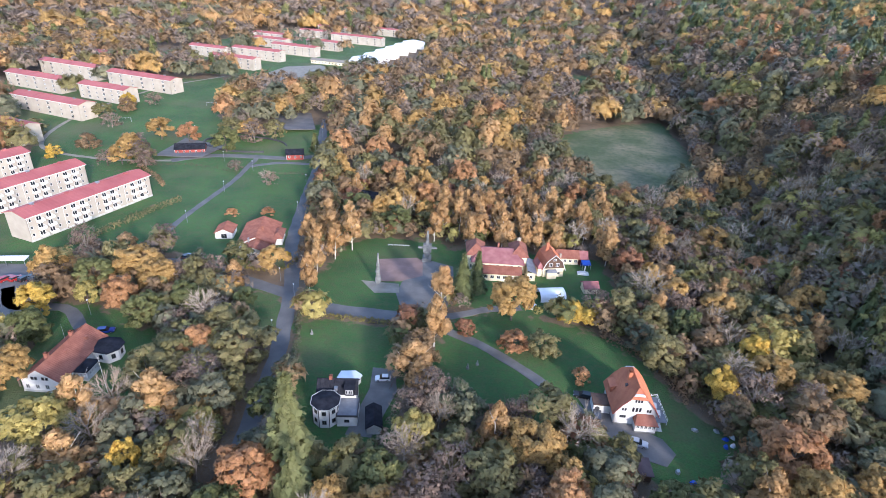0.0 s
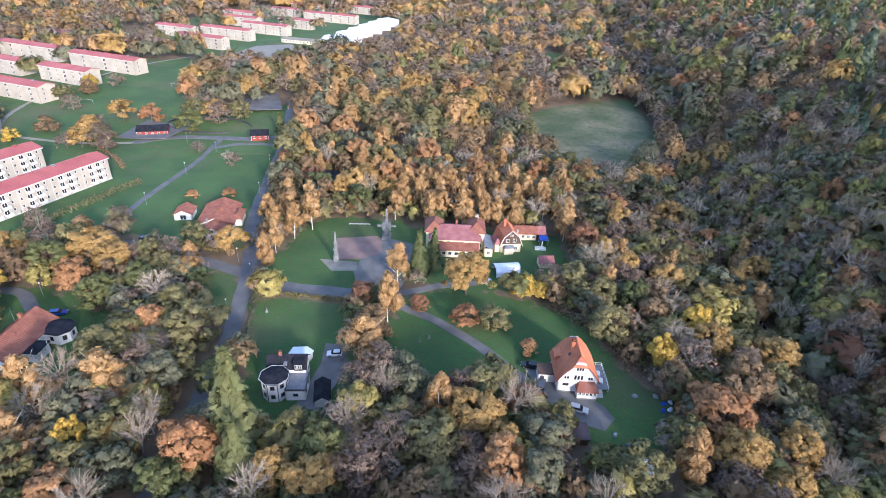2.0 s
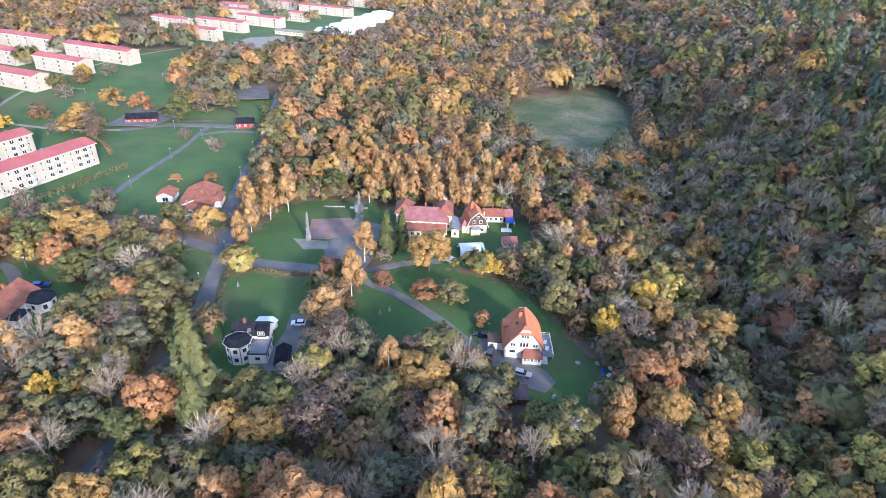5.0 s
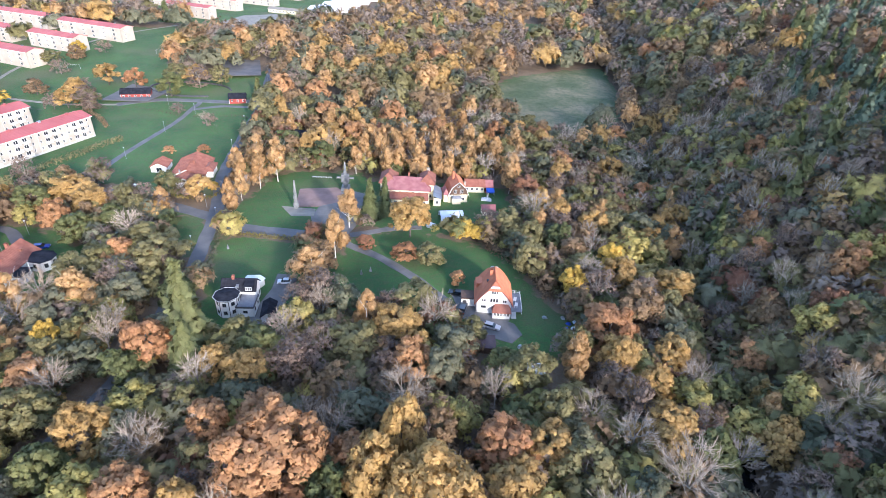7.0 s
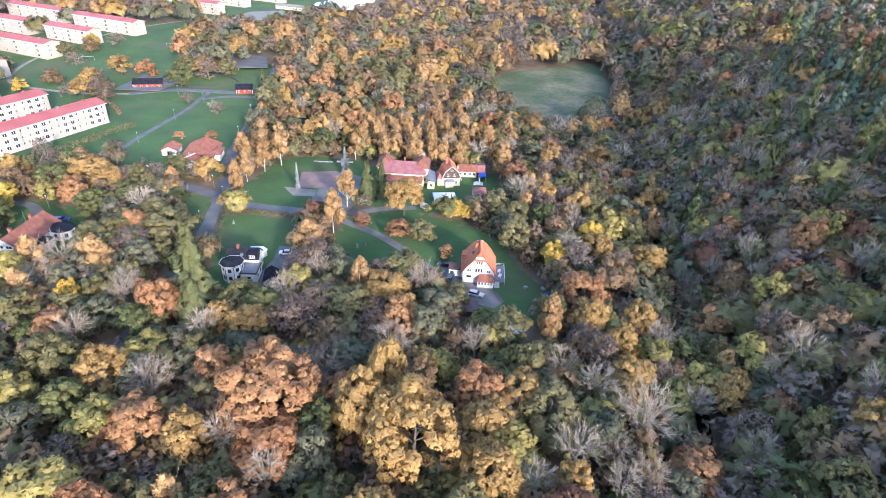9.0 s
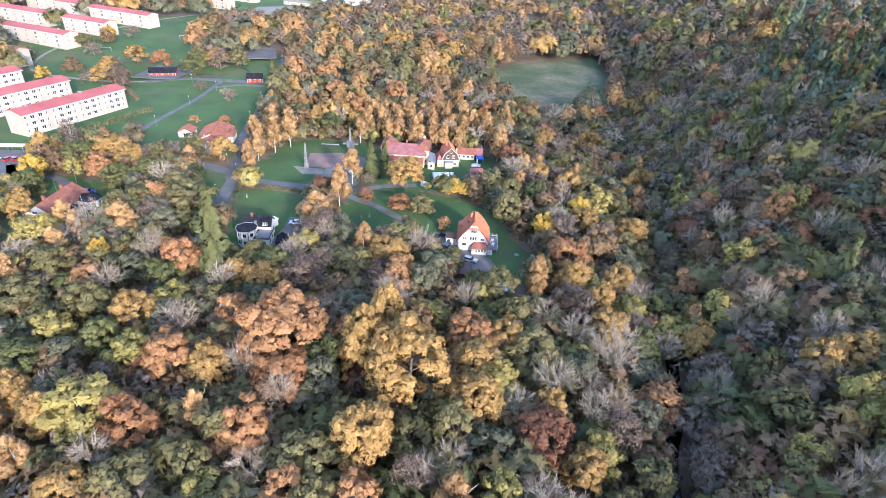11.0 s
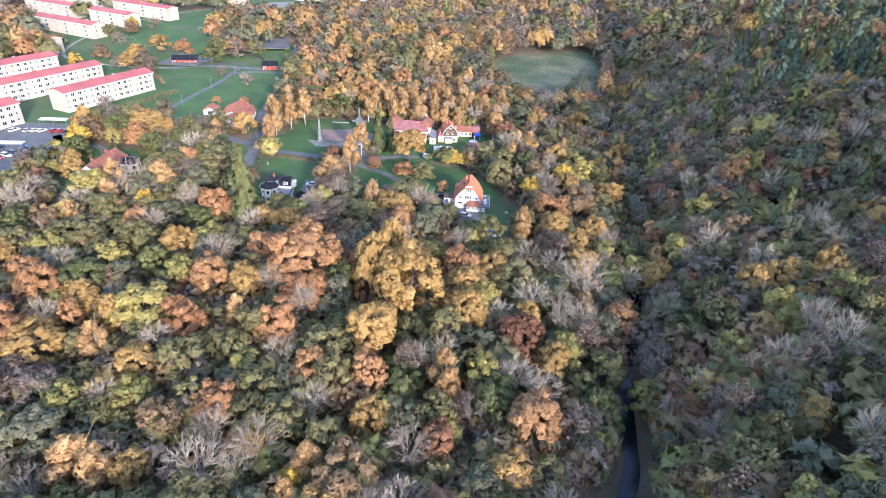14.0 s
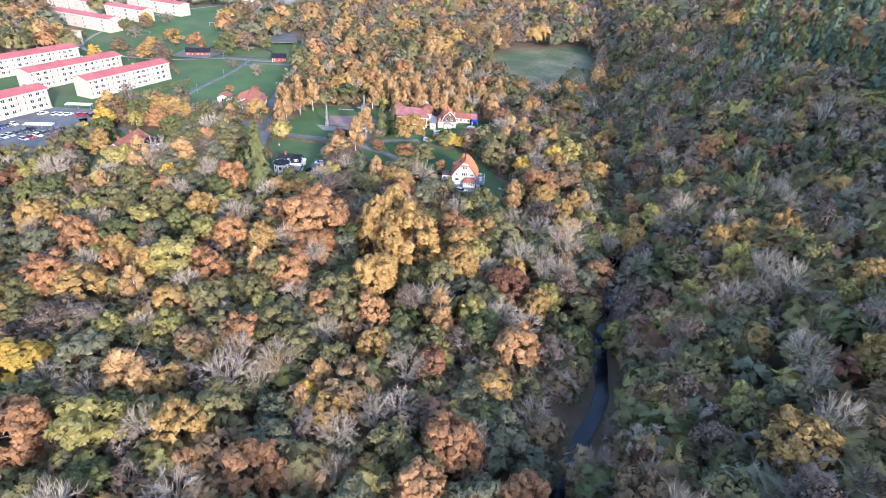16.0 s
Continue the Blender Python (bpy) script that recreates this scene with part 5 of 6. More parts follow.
    for k in range(5):
        part("step", Shape().box(W + 0.3, -1.2 + 0.45 * k, -0.3, W + 1.9, -0.75 + 0.45 * k, 0.06 + 0.17 * k), CONCRETE, ob)
    return ob


white_house()
s_ = Shape().box(-0.9, -0.45, 0.70, 0.9, 0.45, 0.75)
for sx_ in (-0.8, 0.8):
    for sy_ in (-0.38, 0.38):
        s_.box(sx_ - 0.04, sy_ - 0.04, 0.0, sx_ + 0.04, sy_ + 0.04, 0.70)
for dx_, dy_ in ((1.6, 6.2), (1.9, 3.6)):
    solid("garden_table", s_, WHITE, "white garden table on the terrace", "table", "terrace tables", at=pose(35.0 + 9.6 + dx_, 101.6 + 0.3 + dy_, 0.9, 0, 0, 80))


def dark_roof_house():
    """White wooden house: an eight-sided two-storey pavilion, a flat-roofed wing and a pitched main part."""
    ob = thing("house", facing(-31.0, 95.2, 8.0, 0.0), "white wooden house with black roofs and eight-sided pavilion", "house")
    # main part
    box_house(ob, -4.4, 0.9, 4.6, 5.6, 4.6, WHITE, {"e": [(1.0, 0.9, 1.3, 2)], "w": [(1.0, 0.9, 1.3, 2)], "n": [(1.0, 1.0, 1.3, 4)]}, 6.6, "x", frame_mat=TRIM)
    gable_roof(ob, -4.4, 0.9, 4.6, 5.6, 4.6, 6.7, DARKROOF, 0.4, "x", 0.8, label="black pitched roof")
    part("dormer", Shape().box(2.0, 0.2, 4.3, 4.2, 2.6, 6.3).slab([(1.8, -0.05, 6.35), (4.4, -0.05, 6.35), (4.4, 3.2, 6.75), (1.8, 3.2, 6.75)], 0.12), DARKROOF, ob, "black-clad dormer")
    pd = wall_base((2.0, 0.18), (4.2, 0.18))
    for u in (0.25, 0.85, 1.45):
        window(ob, pd, u, 4.9, 0.5, 1.15, WHITE, 0, deep=-0.02)
    part("roof_light", Shape().box(-0.6, 1.0, 5.1, 0.2, 2.0, 5.75), STEEL, ob)
    chimney(ob, -1.6, 3.3, 6.2, 7.8, 0.7, OLDTILE)
    # flat wing with a parapet
    box_house(ob, 0.8, -5.2, 5.4, 0.85, 3.0, WHITE, {"s": [(1.2, 1.2, 0.9, 1)], "e": [(1.2, 0.9, 1.1, 2)]}, frame_mat=TRIM)
    part("flat_roof", Shape().box(0.8, -5.2, 3.0, 5.4, 0.85, 3.12), FELT, ob, "grey felt flat roof")
    part("parapet", Shape().box(0.65, -5.35, 2.95, 5.55, -5.1, 3.4).box(5.3, -5.1, 2.95, 5.55, 0.8, 3.4).box(0.65, -5.1, 2.95, 0.9, 0.8, 3.4), TRIM, ob, "dark parapet round the flat roof")
    # eight-sided pavilion
    cx, cy, r = -1.9, -2.9, 3.1
    ring = [(cx + r * math.cos(radians(22.5 + 45 * k)), cy + r * math.sin(radians(22.5 + 45 * k))) for k in range(8)]
    for k in range(8):
        a, b = ring[k], ring[(k + 1) % 8]
        length = math.hypot(a[0] - b[0], a[1] - b[1])
        holes = [(length / 2 - 0.5, 1.0, 1.0, 1.2), (length / 2 - 0.5, 3.6, 1.0, 1.2)] if k in (3, 4, 5, 6, 7) else []
        base = wall(ob, a, b, -0.4, 5.6, WHITE, holes)
        for u, z, w, h in holes:
            window(ob, base, u, z, w, h, TRIM, 1)
        part("corner_board", Shape().tube((a[0], a[1], -0.4), (a[0], a[1], 5.6), 0.10, 0.10, 6), TRIM, ob)
    out = [(cx + (r + 0.45) * math.cos(radians(22.5 + 45 * k)), cy + (r + 0.45) * math.sin(radians(22.5 + 45 * k))) for k in range(8)]
    s = Shape().prism(out, 5.55, 5.75)
    for k in range(8):
        a, b = out[k], out[(k + 1) % 8]
        s.poly((*a, 5.76), (*b, 5.76), (cx, cy, 6.5))
    part("pavilion_roof", s, DARKROOF, ob, "low eight-sided black roof")
    s = Shape()
    for k in range(8):
        s.tube((*out[k], 5.76), (*out[(k + 1) % 8], 5.76), 0.06, 0.06, 4)
    part("gutter", s, WHITE, ob)
    return ob


dark_roof_house()
ob_ = thing("garden_shed", facing(-30.8, 105.0, 8, 0.0), "low white flat-roofed outbuilding behind the dark-roofed house", "shed")
part("wall", Shape().prism([(-2.6, -1.2), (2.4, -1.2), (3.2, 0.4), (1.5, 1.8), (-1.8, 1.6)], -0.3, 2.2), WHITE, ob_)
part("roof", Shape().prism([(-2.9, -1.5), (2.7, -1.5), (3.6, 0.4), (1.7, 2.1), (-2.0, 1.9)], 2.2, 2.38), TARP, ob_)
ob_ = thing("outbuilding", facing(-21.3, 92.2, 14, 0.0), "narrow outbuilding with a black pitched roof", "shed")
box_house(ob_, -1.7, -3.2, 1.7, 3.2, 2.1, WHITE, {}, 3.2)
gable_roof(ob_, -1.7, -3.2, 1.7, 3.2, 2.1, 3.2, DARKROOF, 0.3)


def long_house():
    """Long white wooden house with an old red roof, dark-roofed porch and faceted wing."""
    ob = thing("house", facing(-101.6, 98.6, 4.0, 0.0), "long white wooden house with a weathered red roof", "house")
    rows = {"s": [(0.9, 1.0, 1.4, 4)], "e": [(0.9, 1.0, 1.4, 6)], "w": [(0.9, 1.0, 1.4, 6)]}
    box_house(ob, -4.7, -9.0, 4.7, 9.0, 3.7, WHITE, rows, 6.9)
    ps = wall_base((-4.7, -9.0), (4.7, -9.0))
    for u in (2.6, 3.5, 5.2, 6.1):
        window(ob, ps, u, 3.75, 0.6, 0.8, TRIM, 0, deep=-0.02)
    gable_roof(ob, -4.7, -9.0, 4.7, 9.0, 3.7, 6.9, OLDTILE, 0.5, "y", 0.55, label="weathered red tile roof")
    part("plinth", Shape().box(-4.78, -9.08, -0.4, 4.78, 9.08, 0.5), CONCRETE, ob)
    chimney(ob, -0.6, -4.5, 6.4, 8.2, 0.9)
    chimney(ob, -0.6, 4.5, 6.4, 8.2, 0.9)
    part("roof_vent", Shape().box(2.0, 5.0, 5.3, 2.7, 5.8, 6.2), OLDTILE, ob)
    part("roof_vent", Shape().box(1.2, -1.4, 5.9, 1.7, -0.9, 6.6), OLDTILE, ob)
    box_house(ob, 4.75, -4.2, 7.7, 0.4, 2.7, WHITE, {"e": [(1.0, 0.62, 1.2, 5)], "s": [(1.0, 0.62, 1.2, 3)]})
    hip_roof(ob, 4.75, -4.2, 7.7, 0.4, 2.7, 3.8, DARKROOF, 0.35, label="black porch roof")
    ring = [(4.75, 3.2), (8.8, 2.6), (10.6, 4.6), (10.4, 7.4), (8.4, 9.0), (4.75, 9.0)]
    for k in range(5):
        a, b = ring[k], ring[k + 1]
        length = math.hypot(a[0] - b[0], a[1] - b[1])
        holes = [(length / 2 - 0.5, 1.0, 1.0, 1.4)] if k < 4 else []
        base = wall(ob, a, b, -0.4, 3.2, WHITE, holes)
        for u, z, w, h in holes:
            window(ob, base, u, z, w, h, TRIM, 1)
    out = [(4.76, 2.8), (9.0, 2.2), (11.0, 4.4), (10.8, 7.6), (8.6, 9.4), (4.76, 9.4)]
    s = Shape().prism(out, 3.2, 3.36)
    for a, b in zip(out, out[1:]):
        s.poly((*a, 3.37), (*b, 3.37), (4.8, 6.1, 4.6))
    part("wing_roof", s, DARKROOF, ob, "black faceted wing roof")
    return ob


long_house()
ob_ = thing("flagpole", facing(-86.8, 92.2, 0, 0.0), "tall white flagpole on the grass", "flagpole")
part("pole", Shape().tube((0, 0, -0.3), (0, 0, 10.5), 0.09, 0.05, 8), WHITE, ob_)
part("finial", Shape().tube((0, 0, 10.5), (0, 0, 10.75), 0.10, 0.10, 8), STEEL, ob_)
ob_ = thing("mast", facing(-104.6, 103.0, 0, 0.0), "thin antenna mast beside the long house", "mast")
part("pole", Shape().tube((0, 0, 0), (0, 0, 10.0), 0.05, 0.03, 6), STEEL, ob_)


def villa():
    """Low white villa under wide terracotta roofs with a stepped outline."""
    ob = thing("house", facing(-84.0, 175.0, 13.0, 0.0), "low white villa with wide terracotta roofs", "house")
    box_house(ob, -6.2, -5.5, 6.2, 12.5, 3.0, WHITE, {"e": [(0.9, 1.2, 1.3, 5)], "w": [(0.9, 1.2, 1.3, 5)]}, 5.6)
    gable_roof(ob, -6.2, -5.5, 6.2, 12.5, 3.0, 5.6, OLDTILE, 0.7, "y", 0.55, label="terracotta tile roof")
    box_house(ob, -4.0, -12.5, 5.0, -5.55, 2.9, WHITE, {"s": [(0.9, 1.1, 1.3, 3)], "e": [(0.9, 1.1, 1.3, 2)]}, 5.0)
    gable_roof(ob, -4.0, -12.5, 5.0, -5.0, 2.9, 5.0, OLDTILE, 0.7, "y", 0.55, label="terracotta tile roof")
    window(ob, wall_base((-4.0, -12.5), (5.0, -12.5)), 4.1, 3.2, 0.8, 0.8, TRIM, 1, deep=-0.02)
    box_house(ob, 5.2, -1.0, 8.6, 7.0, 2.7, WHITE, {"e": [(0.9, 1.1, 1.3, 3)]})
    hip_roof(ob, 5.2, -1.0, 8.6, 7.0, 2.75, 4.2, OLDTILE, 0.5)
    chimney(ob, 1.5, 1.5, 4.8, 6.6)
    chimney(ob, -2.2, -6.6, 3.8, 5.6, 0.5, STEEL, 0.5)


villa()
ob_ = thing("garage", facing(-99.3, 180.0, 13, 0.0), "small white garage with a terracotta roof", "garage")
box_house(ob_, -3.2, -3.6, 3.2, 3.6, 2.4, WHITE, {"s": [(0.1, 2.2, 2.0, 1)]}, 4.0)
gable_roof(ob_, -3.2, -3.6, 3.2, 3.6, 2.4, 4.0, OLDTILE, 0.4, "y", 0.55)


def mansion():
    """Large cream house under patchwork red roofs with two pavilions."""
    ob = thing("mansion", facing(5.2, 172.5, 4.0, 0.0), "large cream house with patchy faded red roofs", "house")
    box_house(ob, -8.6, -4.5, 9.0, 7.5, 5.4, YELLOWISH, {"s": [(0.9, 1.1, 1.5, 7), (3.5, 1.1, 1.3, 7)], "e": [(0.9, 1.1, 1.5, 4), (3.5, 1.1, 1.3, 4)]})
    hip_roof(ob, -8.6, -4.5, 9.0, 7.5, 5.4, 8.3, PINKROOF, 0.6, 4.0, label="faded pink-red sheet roof")
    for x0, x1, z in ((-10.4, -4.6, 6.3), (5.2, 10.6, 6.6)):
        box_house(ob, x0, -1.0, x1, 8.6, z, YELLOWISH, {"s": [(1.0, 1.0, 1.5, 2), (3.9, 1.0, 1.3, 2)]})
        hip_roof(ob, x0, -1.0, x1, 8.6, z, z + 3.2, OLDTILE, 0.6, label="weathered red tile roof with pale patches")
    box_house(ob, -7.0, -7.6, 8.2, -4.55, 3.0, YELLOWISH, {"s": [(0.9, 1.3, 1.3, 7)], "e": [(0.9, 1.0, 1.3, 1)]})
    part("veranda_roof", ribbed((-7.5, -8.1, 3.0), (8.7, -8.1, 3.0), (8.7, -4.52, 4.5), (-7.5, -4.52, 4.5), 24), OLDTILE, ob, "lean-to tile roof along the front")
    box_house(ob, 10.65, -6.0, 13.6, 4.0, 3.2, YELLOWISH, {"s": [(0.9, 1.0, 1.3, 1)]})
    part("lean_to_roof", Shape().slab([(10.6, -6.4, 4.4), (14.0, -6.4, 3.1), (14.0, 4.3, 3.1), (10.6, 4.3, 4.4)][::1], 0.15), STEEL, ob, "grey sheet lean-to roof")
    chimney(ob, 0.5, 3.0, 7.4, 9.6)
    chimney(ob, 8.0, 6.0, 8.6, 10.8, 1.2, CREAM)


mansion()


def gable_house():
    """Tall house with a brown gable, red roofs swept on both sides and white bargeboards."""
    ob = thing("house", facing(24.6, 176.4, 14.0, 0.0), "tall narrow house with brown gable and red tile roof", "house")
    W, D, E = 7.6, 9.0, 3.4
    x0, x1, y0, y1 = -W / 2, W / 2, -D / 2, D / 2
    pf = wall(ob, (x0, y0), (x1, y0), -0.4, E, YELLOWISH, [(1.0, 0.9, 1.1, 1.3), (5.2, 0.9, 1.1, 1.3)])
    window_row(ob, pf, (0.9,), (1.0, 5.2), 1.1, 1.3, WHITE, 1, False)
    for a, b in (((x1, y0), (x1, y1)), ((x1, y1), (x0, y1)), ((x0, y1), (x0, y0))):
        wall(ob, a, b, -0.4, E, YELLOWISH)
    prof = [(W, E), (W - 1.0, 6.2), (W / 2, 8.6), (1.0, 6.2), (0, E)]
    for yy in (y0 - 0.02, y1 - 0.26):
        s = Shape()
        ring = [(x0 + u, z) for u, z in prof]
        s.poly(*[(u, yy, z) for u, z in ring]).poly(*[(u, yy + 0.28, z) for u, z in reversed(ring)])
        part("gable", s, BROWNWOOD, ob, "dark brown boarded gable")
    pg = wall_base((x0, y0 - 0.03), (x1, y0 - 0.03))
    for u in (1.9, 4.4):
        window(ob, pg, u, 4.1, 1.2, 1.4, WHITE, 1, deep=-0.02)
    window(ob, pg, 3.3, 6.4, 1.0, 0.8, WHITE, 1, deep=-0.02)
    for sgn in (-1, 1):
        t = Shape()
        pts = [(sgn * (W / 2 + 0.5), 2.7), (sgn * (W / 2 - 1.0), 6.35), (0, 8.8)]
        for (xa, za), (xb, zb) in zip(pts, pts[1:]):
            part("roof", ribbed((xa, y0 - 0.4, za), (xa, y1 + 0.4, za), (xb, y1 + 0.4, zb), (xb, y0 - 0.4, zb), 16), TILE, ob, "orange-red tile roof")
            t.tube((xa, y0 - 0.45, za - 0.05), (xb, y0 - 0.45, zb - 0.05), 0.14, 0.14, 4)
        part("bargeboard", t, WHITE, ob, "white bargeboard")
    chimney(ob, -1.2, 1.5, 7.0, 10.6, 0.9, TILE)
    chimney(ob, 2.9, -1.5, 5.2, 7.6, 0.6, CREAM)
    hip_roof(ob, -5.6, -4.0, -3.85, 1.5, 3.2, 5.0, PINKROOF, 0.3)
    part("side_wing", Shape().box(-5.6, -4.0, -0.4, -3.85, 1.5, 3.2), YELLOWISH, ob)
    part("bay", Shape().box(-2.6, y0 - 1.6, -0.4, 0.8, y0 - 0.05, 2.5), YELLOWISH, ob)
    hip_roof(ob, -2.6, y0 - 1.6, 0.8, y0 - 0.3, 2.5, 3.3, FELT, 0.3)


gable_house()
ob_ = thing("annex", facing(32.6, 185.4, 6, 0.0), "low annex with a long red roof", "annex")
box_house(ob_, -5.0, -2.6, 3.0, 2.6, 2.8, YELLOWISH, {"s": [(0.9, 1.1, 1.2, 4)]}, 4.6, "x")
gable_roof(ob_, -5.0, -2.6, 3.0, 2.6, 2.8, 4.6, OLDTILE, 0.4, "x", 0.6)
box_house(ob_, 3.4, -2.6, 6.4, 2.6, 2.6, REDWOOD, {}, 4.4, "x")
gable_roof(ob_, 3.45, -2.6, 6.4, 2.6, 2.7, 4.5, PINKROOF, 0.3, "x", 0.6)
ob_ = thing("party_tent", facing(38.4, 181.0, 6, 0.0), "blue tarpaulin shelter beside the annex", "shelter")
part("canopy", Shape().slab([(-1.6, -1.4, 2.1), (1.6, -1.4, 2.1), (1.6, 1.4, 2.7), (-1.6, 1.4, 2.7)], 0.08).box(-1.6, 1.3, 0.4, 1.6, 1.38, 2.6), BLUE, ob_)
for x_ in (-1.5, 1.5):
    for y_ in (-1.3, 1.3):
        part("pole", Shape().tube((x_, y_, -0.1), (x_, y_, 2.2), 0.05, 0.05, 6), WHITE, ob_)
ob_ = thing("fountain", facing(37.0, 176.5, 0, 0.0), "white stone garden ornament on a stepped base", "ornament")
part("base", Shape().box(-2, -1.2, -0.1, 2, 1.2, 0.4).box(-1.2, -0.8, 0.4, 1.2, 0.8, 0.8), WHITE, ob_)
part("column", Shape().tube((0.4, 0, 0.8), (0.4, 0, 3.2), 0.28, 0.16, 8), WHITE, ob_)


def tunnel(m, w, d, h, label, name):
    """An arched tarpaulin shelter on hoops."""
    ob = thing(name, m, label, "shelter")
    n = 12
    arc = [(w / 2 * math.cos(math.pi * k / n), h * math.sin(math.pi * k / n) ** 0.75) for k in range(n + 1)]
    s, k = Shape(), n + 1
    for y in (-d / 2, d / 2):
        s.v += [(x, y, z + 0.05) for x, z in arc] + [(x * 0.985, y, z) for x, z in arc]
    s.f += [(i, i + 1, 2 * k + i + 1, 2 * k + i) for i in range(n)] + [(k + i + 1, k + i, 3 * k + i, 3 * k + i + 1) for i in range(n)]
    s.f += [(i + 1, i, k + i, k + i + 1) for i in range(n)] + [(2 * k + i, 2 * k + i + 1, 3 * k + i + 1, 3 * k + i) for i in range(n)]
    part("cover", s, TARP, ob)
    for y in np.linspace(-d / 2 + 0.05, d / 2 - 0.05, 5):
        s = Shape()
        for (xa, za), (xb, zb) in zip(arc, arc[1:]):
            s.tube((xa * 0.985, y, za - 0.06), (xb * 0.985, y, zb - 0.06), 0.04, 0.04, 4)
        part("hoop", s, STEEL, ob)
    return ob


tunnel(facing(24.0, 157.8, 104, 0.0), 6.6, 8.8, 2.9, "white arched tarpaulin shelter beside the large house", "storage_tent")
tunnel(facing(17.4, 150.2, 60, 0.0), 2.8, 2.6, 1.5, "small white domed cover on the grass", "dome_tent")
ob_ = thing("garden_shed", facing(37.6, 164.6, 10, 0.0), "small shed with a red roof", "shed")
box_house(ob_, -2.4, -2.0, 2.4, 2.0, 2.2, YELLOWISH, {"s": [(0.9, 0.9, 0.9, 1)]}, 3.6, "x")
gable_roof(ob_, -2.4, -2.0, 2.4, 2.0, 2.2, 3.6, PINKROOF, 0.4, "x", 0.5)
ob_ = thing("greenhouse", facing(50.4, 79.6, 4, 0.0), "small glass greenhouse with a white frame", "greenhouse")
part("wall", Shape().box(-2.0, -1.6, -0.2, 2.0, 1.6, 1.6), GLASS, ob_)
part("roof", Shape().slab([(-2.2, -1.9, 1.6), (2.2, -1.9, 1.6), (2.2, 0.6, 2.7), (-2.2, 0.6, 2.7)], 0.08).slab([(2.2, 1.9, 1.7), (-2.2, 1.9, 1.7), (-2.2, 0.6, 2.7), (2.2, 0.6, 2.7)], 0.08), TARP, ob_, "white translucent roof")
for k_ in range(6):
    part("glazing_bar", Shape().box(-2.03 + k_ * 0.8, -1.66, -0.2, -1.97 + k_ * 0.8, -1.6, 1.62), WHITE, ob_)
ob_ = thing("hut", facing(36.5, 87.0, 4, 0.0), "low hut with a flat dark roof by the forecourt", "hut")
part("wall", Shape().box(-3.6, -2.0, -0.2, 3.6, 2.0, 2.2), BROWNWOOD, ob_)
part("roof", Shape().slab([(-4, -2.4, 2.2), (4, -2.4, 2.2), (4, 2.4, 2.6), (-4, 2.4, 2.6)], 0.2), surface("brown_roofing", (0.10, 0.06, 0.06), (0.17, 0.11, 0.10), 0.5, 4), ob_)


def barn(x, y, yaw, w, d, label, roof=DARKROOF, ridge=4.8):
    ob = thing("barn", facing(x, y, yaw), label, "barn")
    box_house(ob, -w / 2, -d / 2, w / 2, d / 2, 2.8, REDWOOD, {"s": [(0.9, 1.0, 1.2, max(2, int(w / 3)))]}, ridge, "x")
    gable_roof(ob, -w / 2, -d / 2, w / 2, d / 2, 2.8, ridge, roof, 0.4, "x", 0.7, label="dark pitched roof")
    part("corner_board", Shape().box(-w / 2 - 0.04, -d / 2 - 0.04, 0, -w / 2 + 0.15, -d / 2 - 0.005, 2.8).box(w / 2 - 0.15, -d / 2 - 0.04, 0, w / 2 + 0.04, -d / 2 - 0.005, 2.8), WHITE, ob)


barn(-163, 271, 22, 15, 8, "low red boarded building with a black roof")
barn(-106.5, 276, 20, 9, 7, "red boarded barn with white corner boards")
barn(-51, 226, -10, 12, 8, "half-hidden house with a dark blue-black roof")

# school sheds beyond the pitch
ob_ = thing("school_building", facing(-164, 566, -9), "long low tan school building", "school")
box_house(ob_, -30, -5, 30, 5, 3.4, YELLOWISH, {"s": [(1.0, 1.6, 1.4, 16)]}, 4.6, "x")
gable_roof(ob_, -30, -5, 30, 5, 3.4, 4.8, SAND, 0.8, "x", 3.0)
for k_ in range(6):
    ob_ = thing("sports_hall", facing(-140 + k_ * 4.5, 575 + k_ * 36, 8), "white flat hall with a pitched white roof", "hall", "white halls")
    box_house(ob_, -14, -16, 14, 16, 6.0, PLASTER, {"e": [(2.0, 2.0, 1.5, 4)]}, 8.2)
    gable_roof(ob_, -14, -16, 14, 16, 6.0, 8.2, TARP, 0.5, "y", 4.0)


# ---- sculptures ----
def sculpture(x, y, label, arms):
    """A tall rough-hewn tower of stacked stone-grey blocks."""
    rng = random.Random(int(x * 7))
    s, z = Shape(), -0.2
    r = 1.25 if arms else 1.0
    while z < 10.6:
        dz, q = rng.uniform(0.9, 1.5), r * (1.0 - 0.066 * z) * rng.uniform(0.85, 1.1)
        ring = [(q * math.cos(6.283 * k / 8 + rng.uniform(-0.1, 0.1)) + rng.uniform(-0.1, 0.1), 0.85 * q * math.sin(6.283 * k / 8)) for k in range(8)]
        s.prism(ring, z, z + dz, [(a * 0.86, b * 0.86) for a, b in ring])
        z += dz
    if arms:
        s.box(-3.4, -0.4, 4.6, 3.4, 0.4, 5.2).box(-1.5, -0.9, 3.2, 1.5, 0.9, 6.4).box(-1.6, -2.2, -0.1, 1.6, 2.0, 1.2)
    solid("sculpture", s, STONE, label, "sculpture", at=facing(x, y, 5, 0.1))


